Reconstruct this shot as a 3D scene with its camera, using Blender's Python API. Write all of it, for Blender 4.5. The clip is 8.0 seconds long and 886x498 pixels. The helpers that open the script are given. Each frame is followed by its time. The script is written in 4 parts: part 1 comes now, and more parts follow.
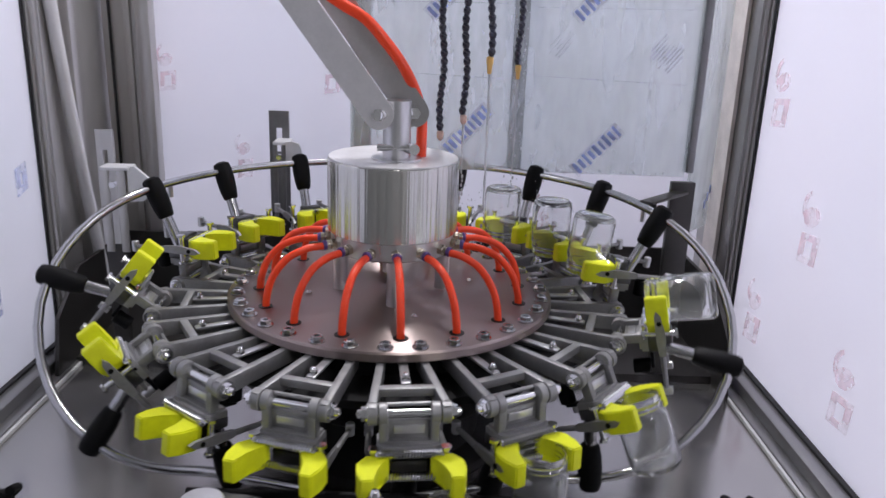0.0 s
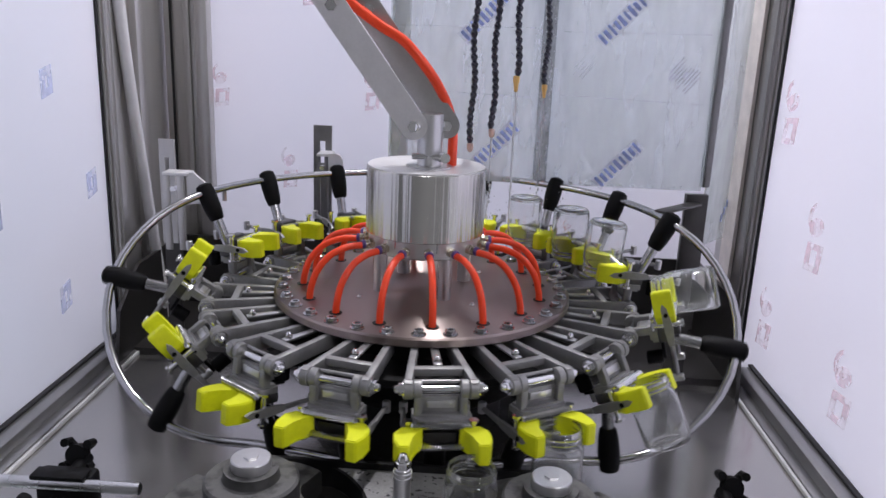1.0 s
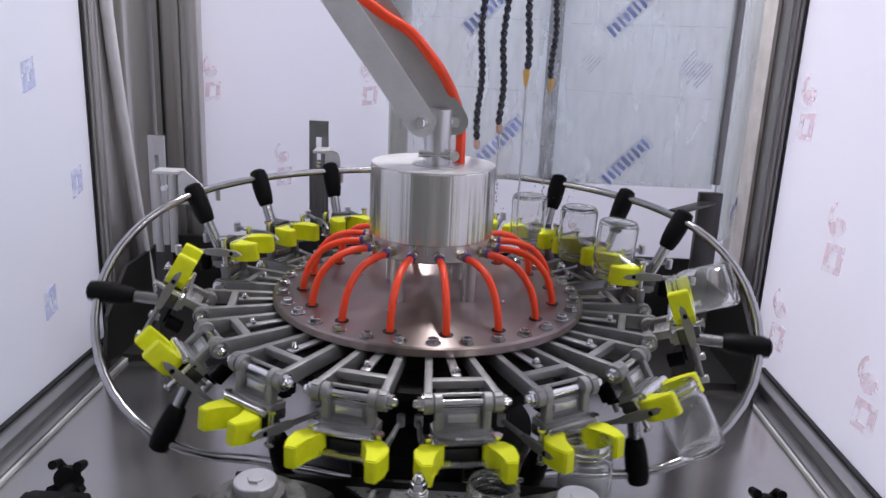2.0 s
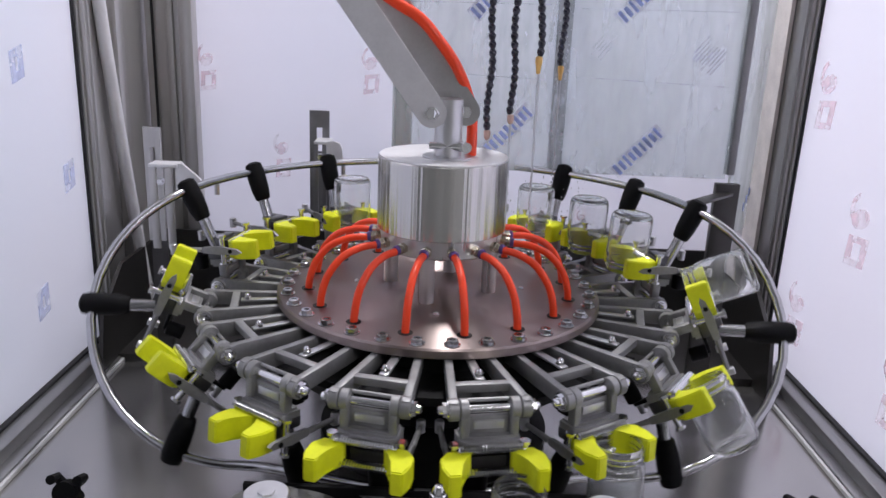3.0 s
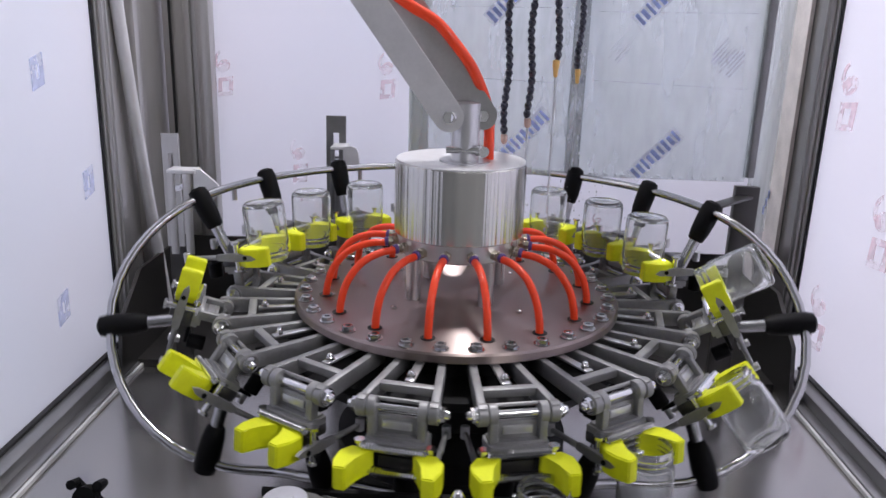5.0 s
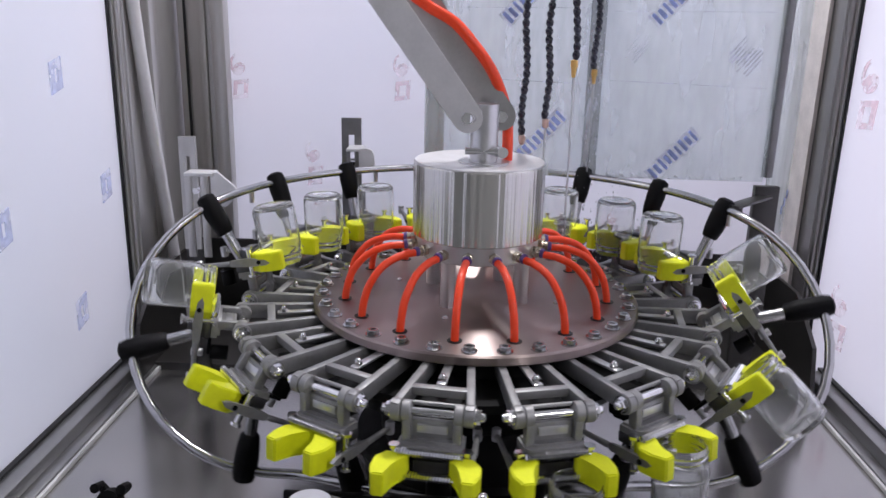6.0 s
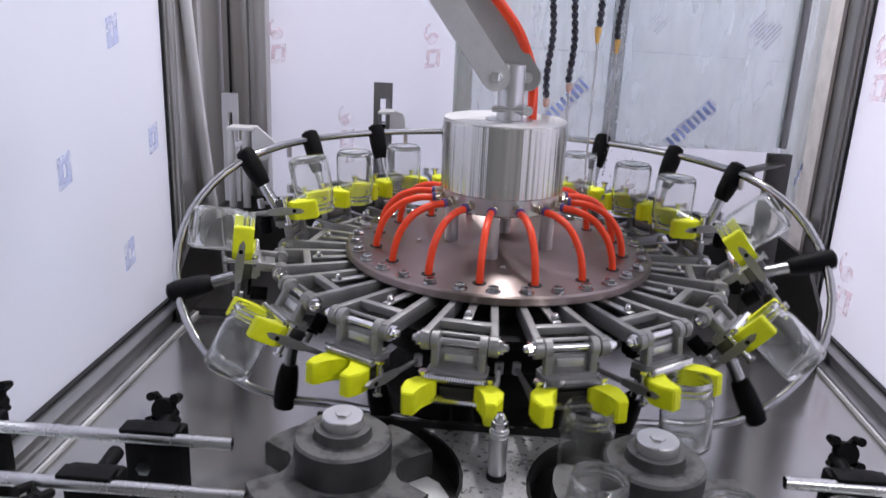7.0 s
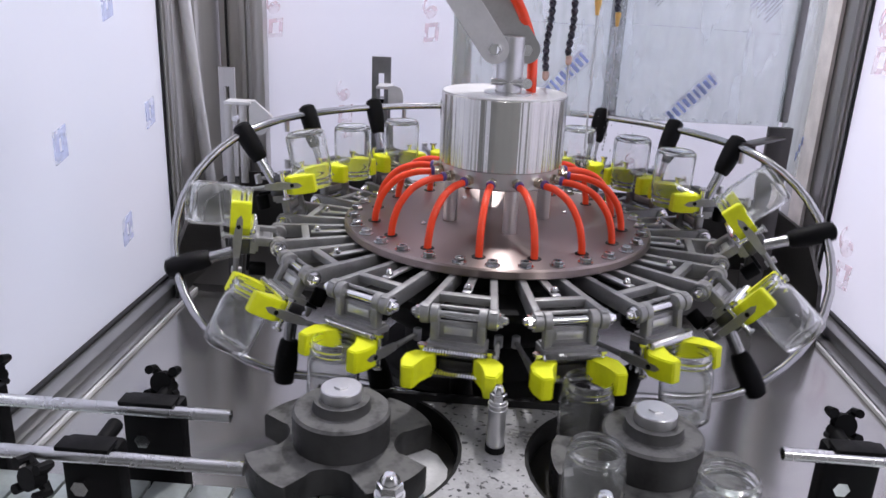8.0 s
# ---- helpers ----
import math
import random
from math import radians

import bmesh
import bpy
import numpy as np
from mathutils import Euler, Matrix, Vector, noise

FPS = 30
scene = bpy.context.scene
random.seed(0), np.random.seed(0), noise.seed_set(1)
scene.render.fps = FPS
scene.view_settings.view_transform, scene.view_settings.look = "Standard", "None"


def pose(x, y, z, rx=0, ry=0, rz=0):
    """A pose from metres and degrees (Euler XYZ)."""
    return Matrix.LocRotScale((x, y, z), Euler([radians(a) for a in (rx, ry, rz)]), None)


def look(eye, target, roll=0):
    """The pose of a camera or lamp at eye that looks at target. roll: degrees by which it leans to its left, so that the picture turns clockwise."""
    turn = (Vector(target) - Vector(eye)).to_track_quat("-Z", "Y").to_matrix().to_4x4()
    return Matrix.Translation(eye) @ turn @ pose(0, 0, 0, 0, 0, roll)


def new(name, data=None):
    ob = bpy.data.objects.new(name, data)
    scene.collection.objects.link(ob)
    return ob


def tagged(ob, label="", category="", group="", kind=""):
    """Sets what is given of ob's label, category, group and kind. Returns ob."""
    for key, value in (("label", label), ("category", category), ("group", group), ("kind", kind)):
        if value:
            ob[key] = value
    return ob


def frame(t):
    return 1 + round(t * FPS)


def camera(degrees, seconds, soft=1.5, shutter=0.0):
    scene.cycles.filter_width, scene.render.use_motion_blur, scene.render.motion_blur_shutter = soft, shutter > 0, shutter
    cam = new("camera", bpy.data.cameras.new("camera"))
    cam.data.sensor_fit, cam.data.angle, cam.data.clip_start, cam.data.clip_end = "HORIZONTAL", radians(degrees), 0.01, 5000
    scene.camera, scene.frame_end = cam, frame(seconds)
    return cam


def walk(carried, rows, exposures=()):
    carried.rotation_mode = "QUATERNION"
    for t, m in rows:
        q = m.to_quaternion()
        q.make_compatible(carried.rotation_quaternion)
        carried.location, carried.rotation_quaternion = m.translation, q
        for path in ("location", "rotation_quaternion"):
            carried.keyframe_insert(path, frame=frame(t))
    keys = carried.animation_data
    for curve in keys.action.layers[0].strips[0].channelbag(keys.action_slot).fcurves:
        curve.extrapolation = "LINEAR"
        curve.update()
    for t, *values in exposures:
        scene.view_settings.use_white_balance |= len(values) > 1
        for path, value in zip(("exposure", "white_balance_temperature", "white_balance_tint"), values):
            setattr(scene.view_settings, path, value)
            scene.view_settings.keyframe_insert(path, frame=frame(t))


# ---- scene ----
cam = camera(58.93, 8.0, soft=1.5, shutter=0.4)

# Height of the carousel's disc over the room's floor, and of the deck under it
Z0 = 1.10
DECK = 0.90

# seconds, x, y, z over the disc, yaw, pitch, roll
PATH = [
    (0.0, 0.0504, -0.9439, 0.339, -0.82, -16.86, 2.12),
    (0.5, 0.0673, -1.0234, 0.3393, 1.26, -15.89, 2.19),
    (1.0, 0.0615, -1.0395, 0.3361, 1.94, -15.23, 2.41),
    (2.5, 0.0116, -0.9596, 0.3308, 0.05, -16.03, 2.49),
    (3.0, 0.0022, -0.9487, 0.3294, -0.08, -16.48, 2.39),
    (3.5, 0.0001, -0.9436, 0.3278, 0.18, -16.63, 2.14),
    (4.0, -0.0011, -0.9464, 0.3295, 0.43, -16.55, 1.89),
    (4.5, 0.0035, -0.9467, 0.3289, 0.81, -16.33, 1.97),
    (6.0, -0.0131, -0.9428, 0.326, 1.75, -16.03, 1.39),
    (6.5, -0.0137, -0.9682, 0.3242, 2.67, -16.35, 1.93),
    (7.0, -0.0157, -1.0159, 0.3018, 3.24, -17.13, 2.59),
    (7.5, -0.0139, -1.0266, 0.2956, 3.27, -18.02, 2.98),
    (8.0, -0.0139, -1.0144, 0.2947, 3.17, -18.64, 2.52),
]
walk(cam, [(t, pose(x, y, z + Z0, 90 + pitch, 0, yaw) @ pose(0, 0, 0, 0, 0, roll)) for t, x, y, z, yaw, pitch, roll in PATH],
     exposures=[(0.0, -0.28), (1.2, -0.30), (3.0, -0.22), (4.5, -0.21), (6.2, -0.18), (7.0, -0.08), (8.0, 0.02)])

# ---- light ----
world = bpy.data.worlds.new("room_air")
scene.world = world
world.use_nodes = True
world.node_tree.nodes["Background"].inputs["Color"].default_value = (0.80, 0.86, 1.0, 1)
world.node_tree.nodes["Background"].inputs["Strength"].default_value = 0.6


def added_lamp(x, y, z, sx, sy, watts, colour):
    data = bpy.data.lights.new("added_light", "AREA")
    data.shape, data.size, data.size_y, data.energy, data.color = "RECTANGLE", sx, sy, watts, colour
    ob = new("added_light", data)
    ob.matrix_world = look((x, y, z), (x, y, z - 1))
    return ob


# added unseen lamps: the first for the disc's streak, the rest brighten panels and deck
LAMPS = [(0.08, 0.45, 0.05, 0.30, 21), (-2.2, 0.0, 0.3, 1.6, 128), (2.4, 0.0, 0.3, 1.6, 256), (1.25, -1.7, 0.4, 1.2, 30), (0.0, 1.8, 1.6, 0.3, 145)]
for lx, ly, sx, sy, watts in LAMPS:
    added_lamp(lx, ly, 2.58, sx, sy, watts, (0.93, 0.96, 1.0) if lx < -1 else (0.985, 0.955, 0.985))


# ---- materials ----
def material(name, colour, rough=0.5, metal=0.0, spread=0.08, scale=30.0, bump=0.0, stretch=(1, 1, 1), fine=250.0, coat=0.0, dist=0.001, spec=0.5, detail=4):
    """A surface with stains and grain at two scales."""
    m = bpy.data.materials.new(name)
    m.use_nodes = True
    nt = m.node_tree
    b = nt.nodes["Principled BSDF"]
    co = nt.nodes.new("ShaderNodeTexCoord")
    mp = nt.nodes.new("ShaderNodeMapping")
    mp.inputs["Scale"].default_value = stretch
    nt.links.new(co.outputs["Object"], mp.inputs["Vector"])
    big, small = nt.nodes.new("ShaderNodeTexNoise"), nt.nodes.new("ShaderNodeTexNoise")
    big.inputs["Scale"].default_value, small.inputs["Scale"].default_value = scale, fine
    big.inputs["Detail"].default_value = detail
    for n in (big, small):
        nt.links.new(mp.outputs["Vector"], n.inputs["Vector"])
    mix = nt.nodes.new("ShaderNodeMath")
    mix.operation = "MULTIPLY_ADD"
    mix.inputs[1].default_value = 0.35
    nt.links.new(small.outputs["Fac"], mix.inputs[0])
    nt.links.new(big.outputs["Fac"], mix.inputs[2])
    ramp = nt.nodes.new("ShaderNodeMapRange")
    ramp.inputs["From Min"].default_value, ramp.inputs["From Max"].default_value = 0.4, 0.95
    ramp.inputs["To Min"].default_value, ramp.inputs["To Max"].default_value = 1 - spread * 2, 1 + spread * 2
    nt.links.new(mix.outputs[0], ramp.inputs["Value"])
    tint = nt.nodes.new("ShaderNodeVectorMath")
    tint.operation = "SCALE"
    tint.inputs[0].default_value = colour
    nt.links.new(ramp.outputs[0], tint.inputs["Scale"])
    nt.links.new(tint.outputs[0], b.inputs["Base Color"])
    rr = nt.nodes.new("ShaderNodeMapRange")
    rr.inputs["From Min"].default_value, rr.inputs["From Max"].default_value = 0.4, 0.95
    rr.inputs["To Min"].default_value, rr.inputs["To Max"].default_value = max(rough - spread, 0.03), min(rough + spread, 1)
    nt.links.new(mix.outputs[0], rr.inputs["Value"])
    nt.links.new(rr.outputs[0], b.inputs["Roughness"])
    b.inputs["Metallic"].default_value = metal
    b.inputs["Coat Weight"].default_value = coat
    b.inputs["Specular IOR Level"].default_value = spec
    if bump:
        bp = nt.nodes.new("ShaderNodeBump")
        bp.inputs["Strength"].default_value, bp.inputs["Distance"].default_value = bump, dist
        nt.links.new(mix.outputs[0], bp.inputs["Height"])
        nt.links.new(bp.outputs[0], b.inputs["Normal"])
    return m


def worn_toplit_material():
    """Black nylon, worn grey on upward faces; light from above is in that grey too."""
    m = material("worn_toplit_nylon", (0.030, 0.030, 0.031), 0.50, 0.0, 0.3, 28, 0.3, spec=0.4)
    nt = m.node_tree
    b = nt.nodes["Principled BSDF"]
    tint = b.inputs["Base Color"].links[0].from_socket
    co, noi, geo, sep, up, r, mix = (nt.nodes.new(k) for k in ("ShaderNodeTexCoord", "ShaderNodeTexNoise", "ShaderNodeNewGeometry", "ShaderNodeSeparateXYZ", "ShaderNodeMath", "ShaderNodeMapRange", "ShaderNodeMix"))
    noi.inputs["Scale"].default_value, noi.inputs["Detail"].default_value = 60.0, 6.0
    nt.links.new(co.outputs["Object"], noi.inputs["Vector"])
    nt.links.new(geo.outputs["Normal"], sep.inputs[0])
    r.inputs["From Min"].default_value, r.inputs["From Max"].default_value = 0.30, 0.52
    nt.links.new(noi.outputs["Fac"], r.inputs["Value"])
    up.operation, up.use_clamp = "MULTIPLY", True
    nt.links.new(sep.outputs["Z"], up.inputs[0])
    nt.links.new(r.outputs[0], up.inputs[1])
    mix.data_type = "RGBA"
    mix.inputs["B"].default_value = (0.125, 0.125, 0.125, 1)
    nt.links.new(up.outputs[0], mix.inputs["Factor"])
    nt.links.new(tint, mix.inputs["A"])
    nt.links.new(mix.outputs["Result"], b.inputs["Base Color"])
    return m


STEEL = material("brushed_steel", (0.60, 0.60, 0.61), 0.30, 0.85, 0.04, 20, 0.01, (1, 1, 0.1))
DRUM = material("turned_steel", (0.66, 0.65, 0.63), 0.19, 1.0, 0.05, 26, 1.0, (1, 1, 0.006), fine=80, dist=0.0065, detail=2)
DISC = material("disc_steel", (0.37, 0.305, 0.29), 0.38, 1.0, 0.04, 9, 0.01)
LID = material("lit_satin", (0.74, 0.73, 0.74), 0.45, 0.6, 0.04, 30)
SILLM = material("sill_steel", (0.31, 0.31, 0.315), 0.36, 0.8, 0.05, 12, 0.02)
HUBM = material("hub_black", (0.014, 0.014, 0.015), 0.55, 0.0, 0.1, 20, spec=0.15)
# the disc and the drum are turned, so that their sheen runs across the grooves
for metal, spread_way in ((DISC, 1.0), (DRUM, 0.9)):
    turned_way = metal.node_tree.nodes.new("ShaderNodeTangent")
    turned_way.direction_type, turned_way.axis = "RADIAL", "Z"
    metal.node_tree.links.new(turned_way.outputs[0], metal.node_tree.nodes["Principled BSDF"].inputs["Tangent"])
    metal.node_tree.nodes["Principled BSDF"].inputs["Anisotropic"].default_value = spread_way
    metal.node_tree.nodes["Principled BSDF"].inputs["Anisotropic Rotation"].default_value = 0.25
DECKM = material("deck_steel", (0.48, 0.472, 0.46), 0.18, 0.90, 0.012, 4)
POSTM = material("post_steel", (0.52, 0.51, 0.50), 0.36, 0.70, 0.06, 10, 0.02, (1, 1, 0.04))
ARMM = material("cast_steel", (0.305, 0.305, 0.308), 0.46, 0.60, 0.10, 40, 0.14)
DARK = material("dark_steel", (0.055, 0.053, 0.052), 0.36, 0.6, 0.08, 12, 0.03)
CHROME = material("chrome", (0.78, 0.78, 0.79), 0.14, 1.0, 0.04, 60)
RAILM = material("rail_steel", (0.46, 0.46, 0.47), 0.20, 1.0, 0.04, 40)
POSTD = material("right_fold_steel", (0.33, 0.32, 0.31), 0.34, 0.75, 0.06, 10, 0.02, (1, 1, 0.04))
REARM = material("shaded_arm_steel", (0.52, 0.515, 0.51), 0.34, 0.9, 0.06, 20, 0.02)
HOUSE = material("shaded_cast", (0.13, 0.13, 0.135), 0.38, 0.9, 0.10, 40, 0.10)
BLACK = material("black_plastic", (0.006, 0.006, 0.007), 0.58, 0.0, 0.15, 60, 0.05, spec=0.12)
WORN_TOPLIT = worn_toplit_material()
LINKM = material("black_link", (0.022, 0.024, 0.042), 0.28, 0.0, 0.2, 60, 0.1, spec=0.6)
PIPEM = material("pale_pipe", (0.70, 0.70, 0.71), 0.42, 0.25, 0.04, 20)
YELLOW = material("yellow_urethane", (0.80, 0.85, 0.010), 0.45, 0.0, 0.05, 50, 0.05)
RED = material("red_tube", (0.95, 0.062, 0.010), 0.38, 0.0, 0.05, 40, 0.0, coat=0.1)
VIOLET = material("violet_collar", (0.12, 0.07, 0.25), 0.4)
BRASS = material("nickel_brass", (0.62, 0.56, 0.45), 0.25, 1.0, 0.06, 60)
PALE_TIP = material("pale_nozzle", (0.72, 0.52, 0.44), 0.5)
ORANGE = material("orange_nozzle", (0.84, 0.52, 0.16), 0.45)
BLUEP = material("blue_print", (0.34, 0.42, 0.76), 0.5, 0.0, 0.25, 25)
BRACKETM = material("bracket_steel", (0.22, 0.22, 0.225), 0.4, 0.7, 0.06, 30)
BARM = material("satin_bar", (0.60, 0.60, 0.61), 0.28, 1.0, 0.05, 30)
WHITEP = material("white_plastic", (0.75, 0.75, 0.77), 0.45)
GREENISH = material("conveyor_slat", (0.33, 0.36, 0.36), 0.4, 0.6, 0.15, 18, 0.1)
ROOMW = material("room_paint", (0.46, 0.46, 0.46), 0.8, 0.0, 0.04, 2)
ROOMD = material("reflection_dimmer", (0.24, 0.243, 0.25), 0.8, 0.0, 0.10, 2)
ROOMF = material("room_floor", (0.20, 0.205, 0.21), 0.5, 0.0, 0.08, 2)
GASKET = material("gasket_rubber", (0.01, 0.01, 0.012), 0.6)
BEIGE = material("edge_strip", (0.80, 0.74, 0.71), 0.5)


def film_material(name="white_film", one=(0.86, 0.84, 0.90, 1), two=(0.80, 0.82, 0.90, 1), worn=0.0):
    """White protective film on a translucent panel; worn lets a print fade in blotches."""
    m = bpy.data.materials.new(name)
    m.use_nodes = True
    nt = m.node_tree
    nt.nodes.remove(nt.nodes["Principled BSDF"])
    out = nt.nodes["Material Output"]
    co, noi, noi2 = nt.nodes.new("ShaderNodeTexCoord"), nt.nodes.new("ShaderNodeTexNoise"), nt.nodes.new("ShaderNodeTexNoise")
    noi.inputs["Scale"].default_value, noi2.inputs["Scale"].default_value = 3.0, 40.0
    ramp = nt.nodes.new("ShaderNodeMix")
    ramp.data_type = "RGBA"
    ramp.inputs["A"].default_value, ramp.inputs["B"].default_value = one, two
    for n in (noi, noi2):
        nt.links.new(co.outputs["Object"], n.inputs["Vector"])
    nt.links.new(noi.outputs["Fac"], ramp.inputs["Factor"])
    dif, tra, gls = (nt.nodes.new("ShaderNodeBsdf" + k) for k in ("Diffuse", "Translucent", "Glossy"))
    bp = nt.nodes.new("ShaderNodeBump")
    bp.inputs["Strength"].default_value, bp.inputs["Distance"].default_value = 0.15, 0.002
    nt.links.new(noi2.outputs["Fac"], bp.inputs["Height"])
    for n in (dif, tra):
        nt.links.new(ramp.outputs["Result"], n.inputs["Color"])
    nt.links.new(bp.outputs[0], gls.inputs["Normal"])
    gls.inputs["Roughness"].default_value = 0.35
    a, b = nt.nodes.new("ShaderNodeMixShader"), nt.nodes.new("ShaderNodeMixShader")
    a.inputs[0].default_value, b.inputs[0].default_value = 0.5, 0.04
    nt.links.new(dif.outputs[0], a.inputs[1])
    nt.links.new(tra.outputs[0], a.inputs[2])
    nt.links.new(a.outputs[0], b.inputs[1])
    nt.links.new(gls.outputs[0], b.inputs[2])
    nt.links.new(b.outputs[0], out.inputs["Surface"])
    if worn:
        clear, fade, r = nt.nodes.new("ShaderNodeBsdfTransparent"), nt.nodes.new("ShaderNodeMixShader"), nt.nodes.new("ShaderNodeMapRange")
        r.inputs["From Min"].default_value, r.inputs["From Max"].default_value = 0.35, 0.65
        r.inputs["To Min"].default_value, r.inputs["To Max"].default_value = worn - 0.2, worn + 0.2
        nt.links.new(noi2.outputs["Fac"], r.inputs["Value"])
        nt.links.new(r.outputs[0], fade.inputs[0])
        nt.links.new(b.outputs[0], fade.inputs[1])
        nt.links.new(clear.outputs[0], fade.inputs[2])
        nt.links.new(fade.outputs[0], out.inputs["Surface"])
    return m


FILM = film_material()
BLUEF = film_material("faint_blue_print", (0.50, 0.56, 0.88, 1), (0.60, 0.66, 0.90, 1), 0.58)
SMEAR = film_material("violet_smear", (0.50, 0.50, 0.66, 1), (0.62, 0.62, 0.74, 1), 0.79)
REDP = film_material("faint_red_print", (0.90, 0.58, 0.64, 1), (0.90, 0.70, 0.74, 1), 0.67)


def acrylic_material(name="wet_acrylic", low=0.22, high=0.50, tone=0.80, grain=22.0):
    """Clear splash panel with wet haze and drops."""
    m = bpy.data.materials.new(name)
    m.use_nodes = True
    nt = m.node_tree
    nt.nodes.remove(nt.nodes["Principled BSDF"])
    out = nt.nodes["Material Output"]
    co, mp, noi, vor = (nt.nodes.new(k) for k in ("ShaderNodeTexCoord", "ShaderNodeMapping", "ShaderNodeTexNoise", "ShaderNodeTexVoronoi"))
    mp.inputs["Scale"].default_value = (1, 1, 0.25)
    noi.inputs["Scale"].default_value, noi.inputs["Detail"].default_value = grain, 6
    vor.inputs["Scale"].default_value = 160.0
    nt.links.new(co.outputs["Object"], mp.inputs["Vector"])
    nt.links.new(mp.outputs[0], noi.inputs["Vector"])
    nt.links.new(co.outputs["Object"], vor.inputs["Vector"])
    haze = nt.nodes.new("ShaderNodeMapRange")
    haze.inputs["From Min"].default_value, haze.inputs["From Max"].default_value = 0.35, 0.75
    haze.inputs["To Min"].default_value, haze.inputs["To Max"].default_value = low, high
    nt.links.new(noi.outputs["Fac"], haze.inputs["Value"])
    bp = nt.nodes.new("ShaderNodeBump")
    bp.inputs["Strength"].default_value, bp.inputs["Distance"].default_value = 0.3, 0.002
    nt.links.new(vor.outputs["Distance"], bp.inputs["Height"])
    clear, dif, tra, gls = (nt.nodes.new("ShaderNodeBsdf" + k) for k in ("Transparent", "Diffuse", "Translucent", "Glossy"))
    clear.inputs["Color"].default_value = (0.93, 0.96, 0.97, 1)
    dif.inputs["Color"].default_value = tra.inputs["Color"].default_value = (tone, tone * 1.03, tone * 1.01, 1)
    gls.inputs["Roughness"].default_value = 0.12
    nt.links.new(bp.outputs[0], gls.inputs["Normal"])
    a, b, c = (nt.nodes.new("ShaderNodeMixShader") for _ in range(3))
    a.inputs[0].default_value, c.inputs[0].default_value = 0.6, 0.07
    nt.links.new(dif.outputs[0], a.inputs[1])
    nt.links.new(tra.outputs[0], a.inputs[2])
    nt.links.new(haze.outputs[0], b.inputs[0])
    nt.links.new(clear.outputs[0], b.inputs[1])
    nt.links.new(a.outputs[0], b.inputs[2])
    nt.links.new(b.outputs[0], c.inputs[1])
    nt.links.new(gls.outputs[0], c.inputs[2])
    nt.links.new(c.outputs[0], out.inputs["Surface"])
    return m


ACRYLIC = acrylic_material()
WET = acrylic_material("wet_profile", 0.25, 0.95, 0.36, 75.0)
DROPS = material("water_drop", (0.86, 0.88, 0.90), 0.05, 0.0, 0.02, 40)
DROPS.node_tree.nodes["Principled BSDF"].inputs["Transmission Weight"].default_value = 0.6


def glass_material():
    m = bpy.data.materials.new("jar_glass")
    m.use_nodes = True
    b = m.node_tree.nodes["Principled BSDF"]
    b.inputs["Base Color"].default_value = (0.96, 0.97, 0.97, 1)
    b.inputs["Roughness"].default_value = 0.015
    b.inputs["IOR"].default_value = 1.45
    b.inputs["Transmission Weight"].default_value = 1.0
    nt = m.node_tree
    out, mix, dif, noi, r = nt.nodes["Material Output"], nt.nodes.new("ShaderNodeMixShader"), nt.nodes.new("ShaderNodeBsdfTranslucent"), nt.nodes.new("ShaderNodeTexNoise"), nt.nodes.new("ShaderNodeMapRange")
    noi.inputs["Scale"].default_value = 70.0
    r.inputs["From Min"].default_value, r.inputs["From Max"].default_value = 0.35, 0.75
    r.inputs["To Min"].default_value, r.inputs["To Max"].default_value = 0.01, 0.085
    dif.inputs["Color"].default_value = (0.85, 0.87, 0.88, 1)
    nt.links.new(noi.outputs["Fac"], r.inputs["Value"])
    nt.links.new(r.outputs[0], mix.inputs[0])
    nt.links.new(b.outputs[0], mix.inputs[1])
    nt.links.new(dif.outputs[0], mix.inputs[2])
    nt.links.new(mix.outputs[0], out.inputs["Surface"])
    return m


GLASS = glass_material()


def speckle_material():
    """Worn grey plastic plate with black specks."""
    m = material("speckled_plate", (0.29, 0.29, 0.30), 0.42, 0.2, 0.22, 18, 0.08)
    nt = m.node_tree
    b = nt.nodes["Principled BSDF"]
    tint = b.inputs["Base Color"].links[0].from_socket
    co, noi = nt.nodes.new("ShaderNodeTexCoord"), nt.nodes.new("ShaderNodeTexNoise")
    noi.inputs["Scale"].default_value, noi.inputs["Detail"].default_value = 150.0, 2.0
    nt.links.new(co.outputs["Object"], noi.inputs["Vector"])
    r = nt.nodes.new("ShaderNodeMapRange")
    r.inputs["From Min"].default_value, r.inputs["From Max"].default_value = 0.60, 0.67
    nt.links.new(noi.outputs["Fac"], r.inputs["Value"])
    mix = nt.nodes.new("ShaderNodeMix")
    mix.data_type = "RGBA"
    mix.inputs["B"].default_value = (0.03, 0.03, 0.035, 1)
    nt.links.new(r.outputs[0], mix.inputs["Factor"])
    nt.links.new(tint, mix.inputs["A"])
    nt.links.new(mix.outputs["Result"], b.inputs["Base Color"])
    return m


SPECKLE = speckle_material()


# ---- mesh helpers ----
def blank():
    return bmesh.new()


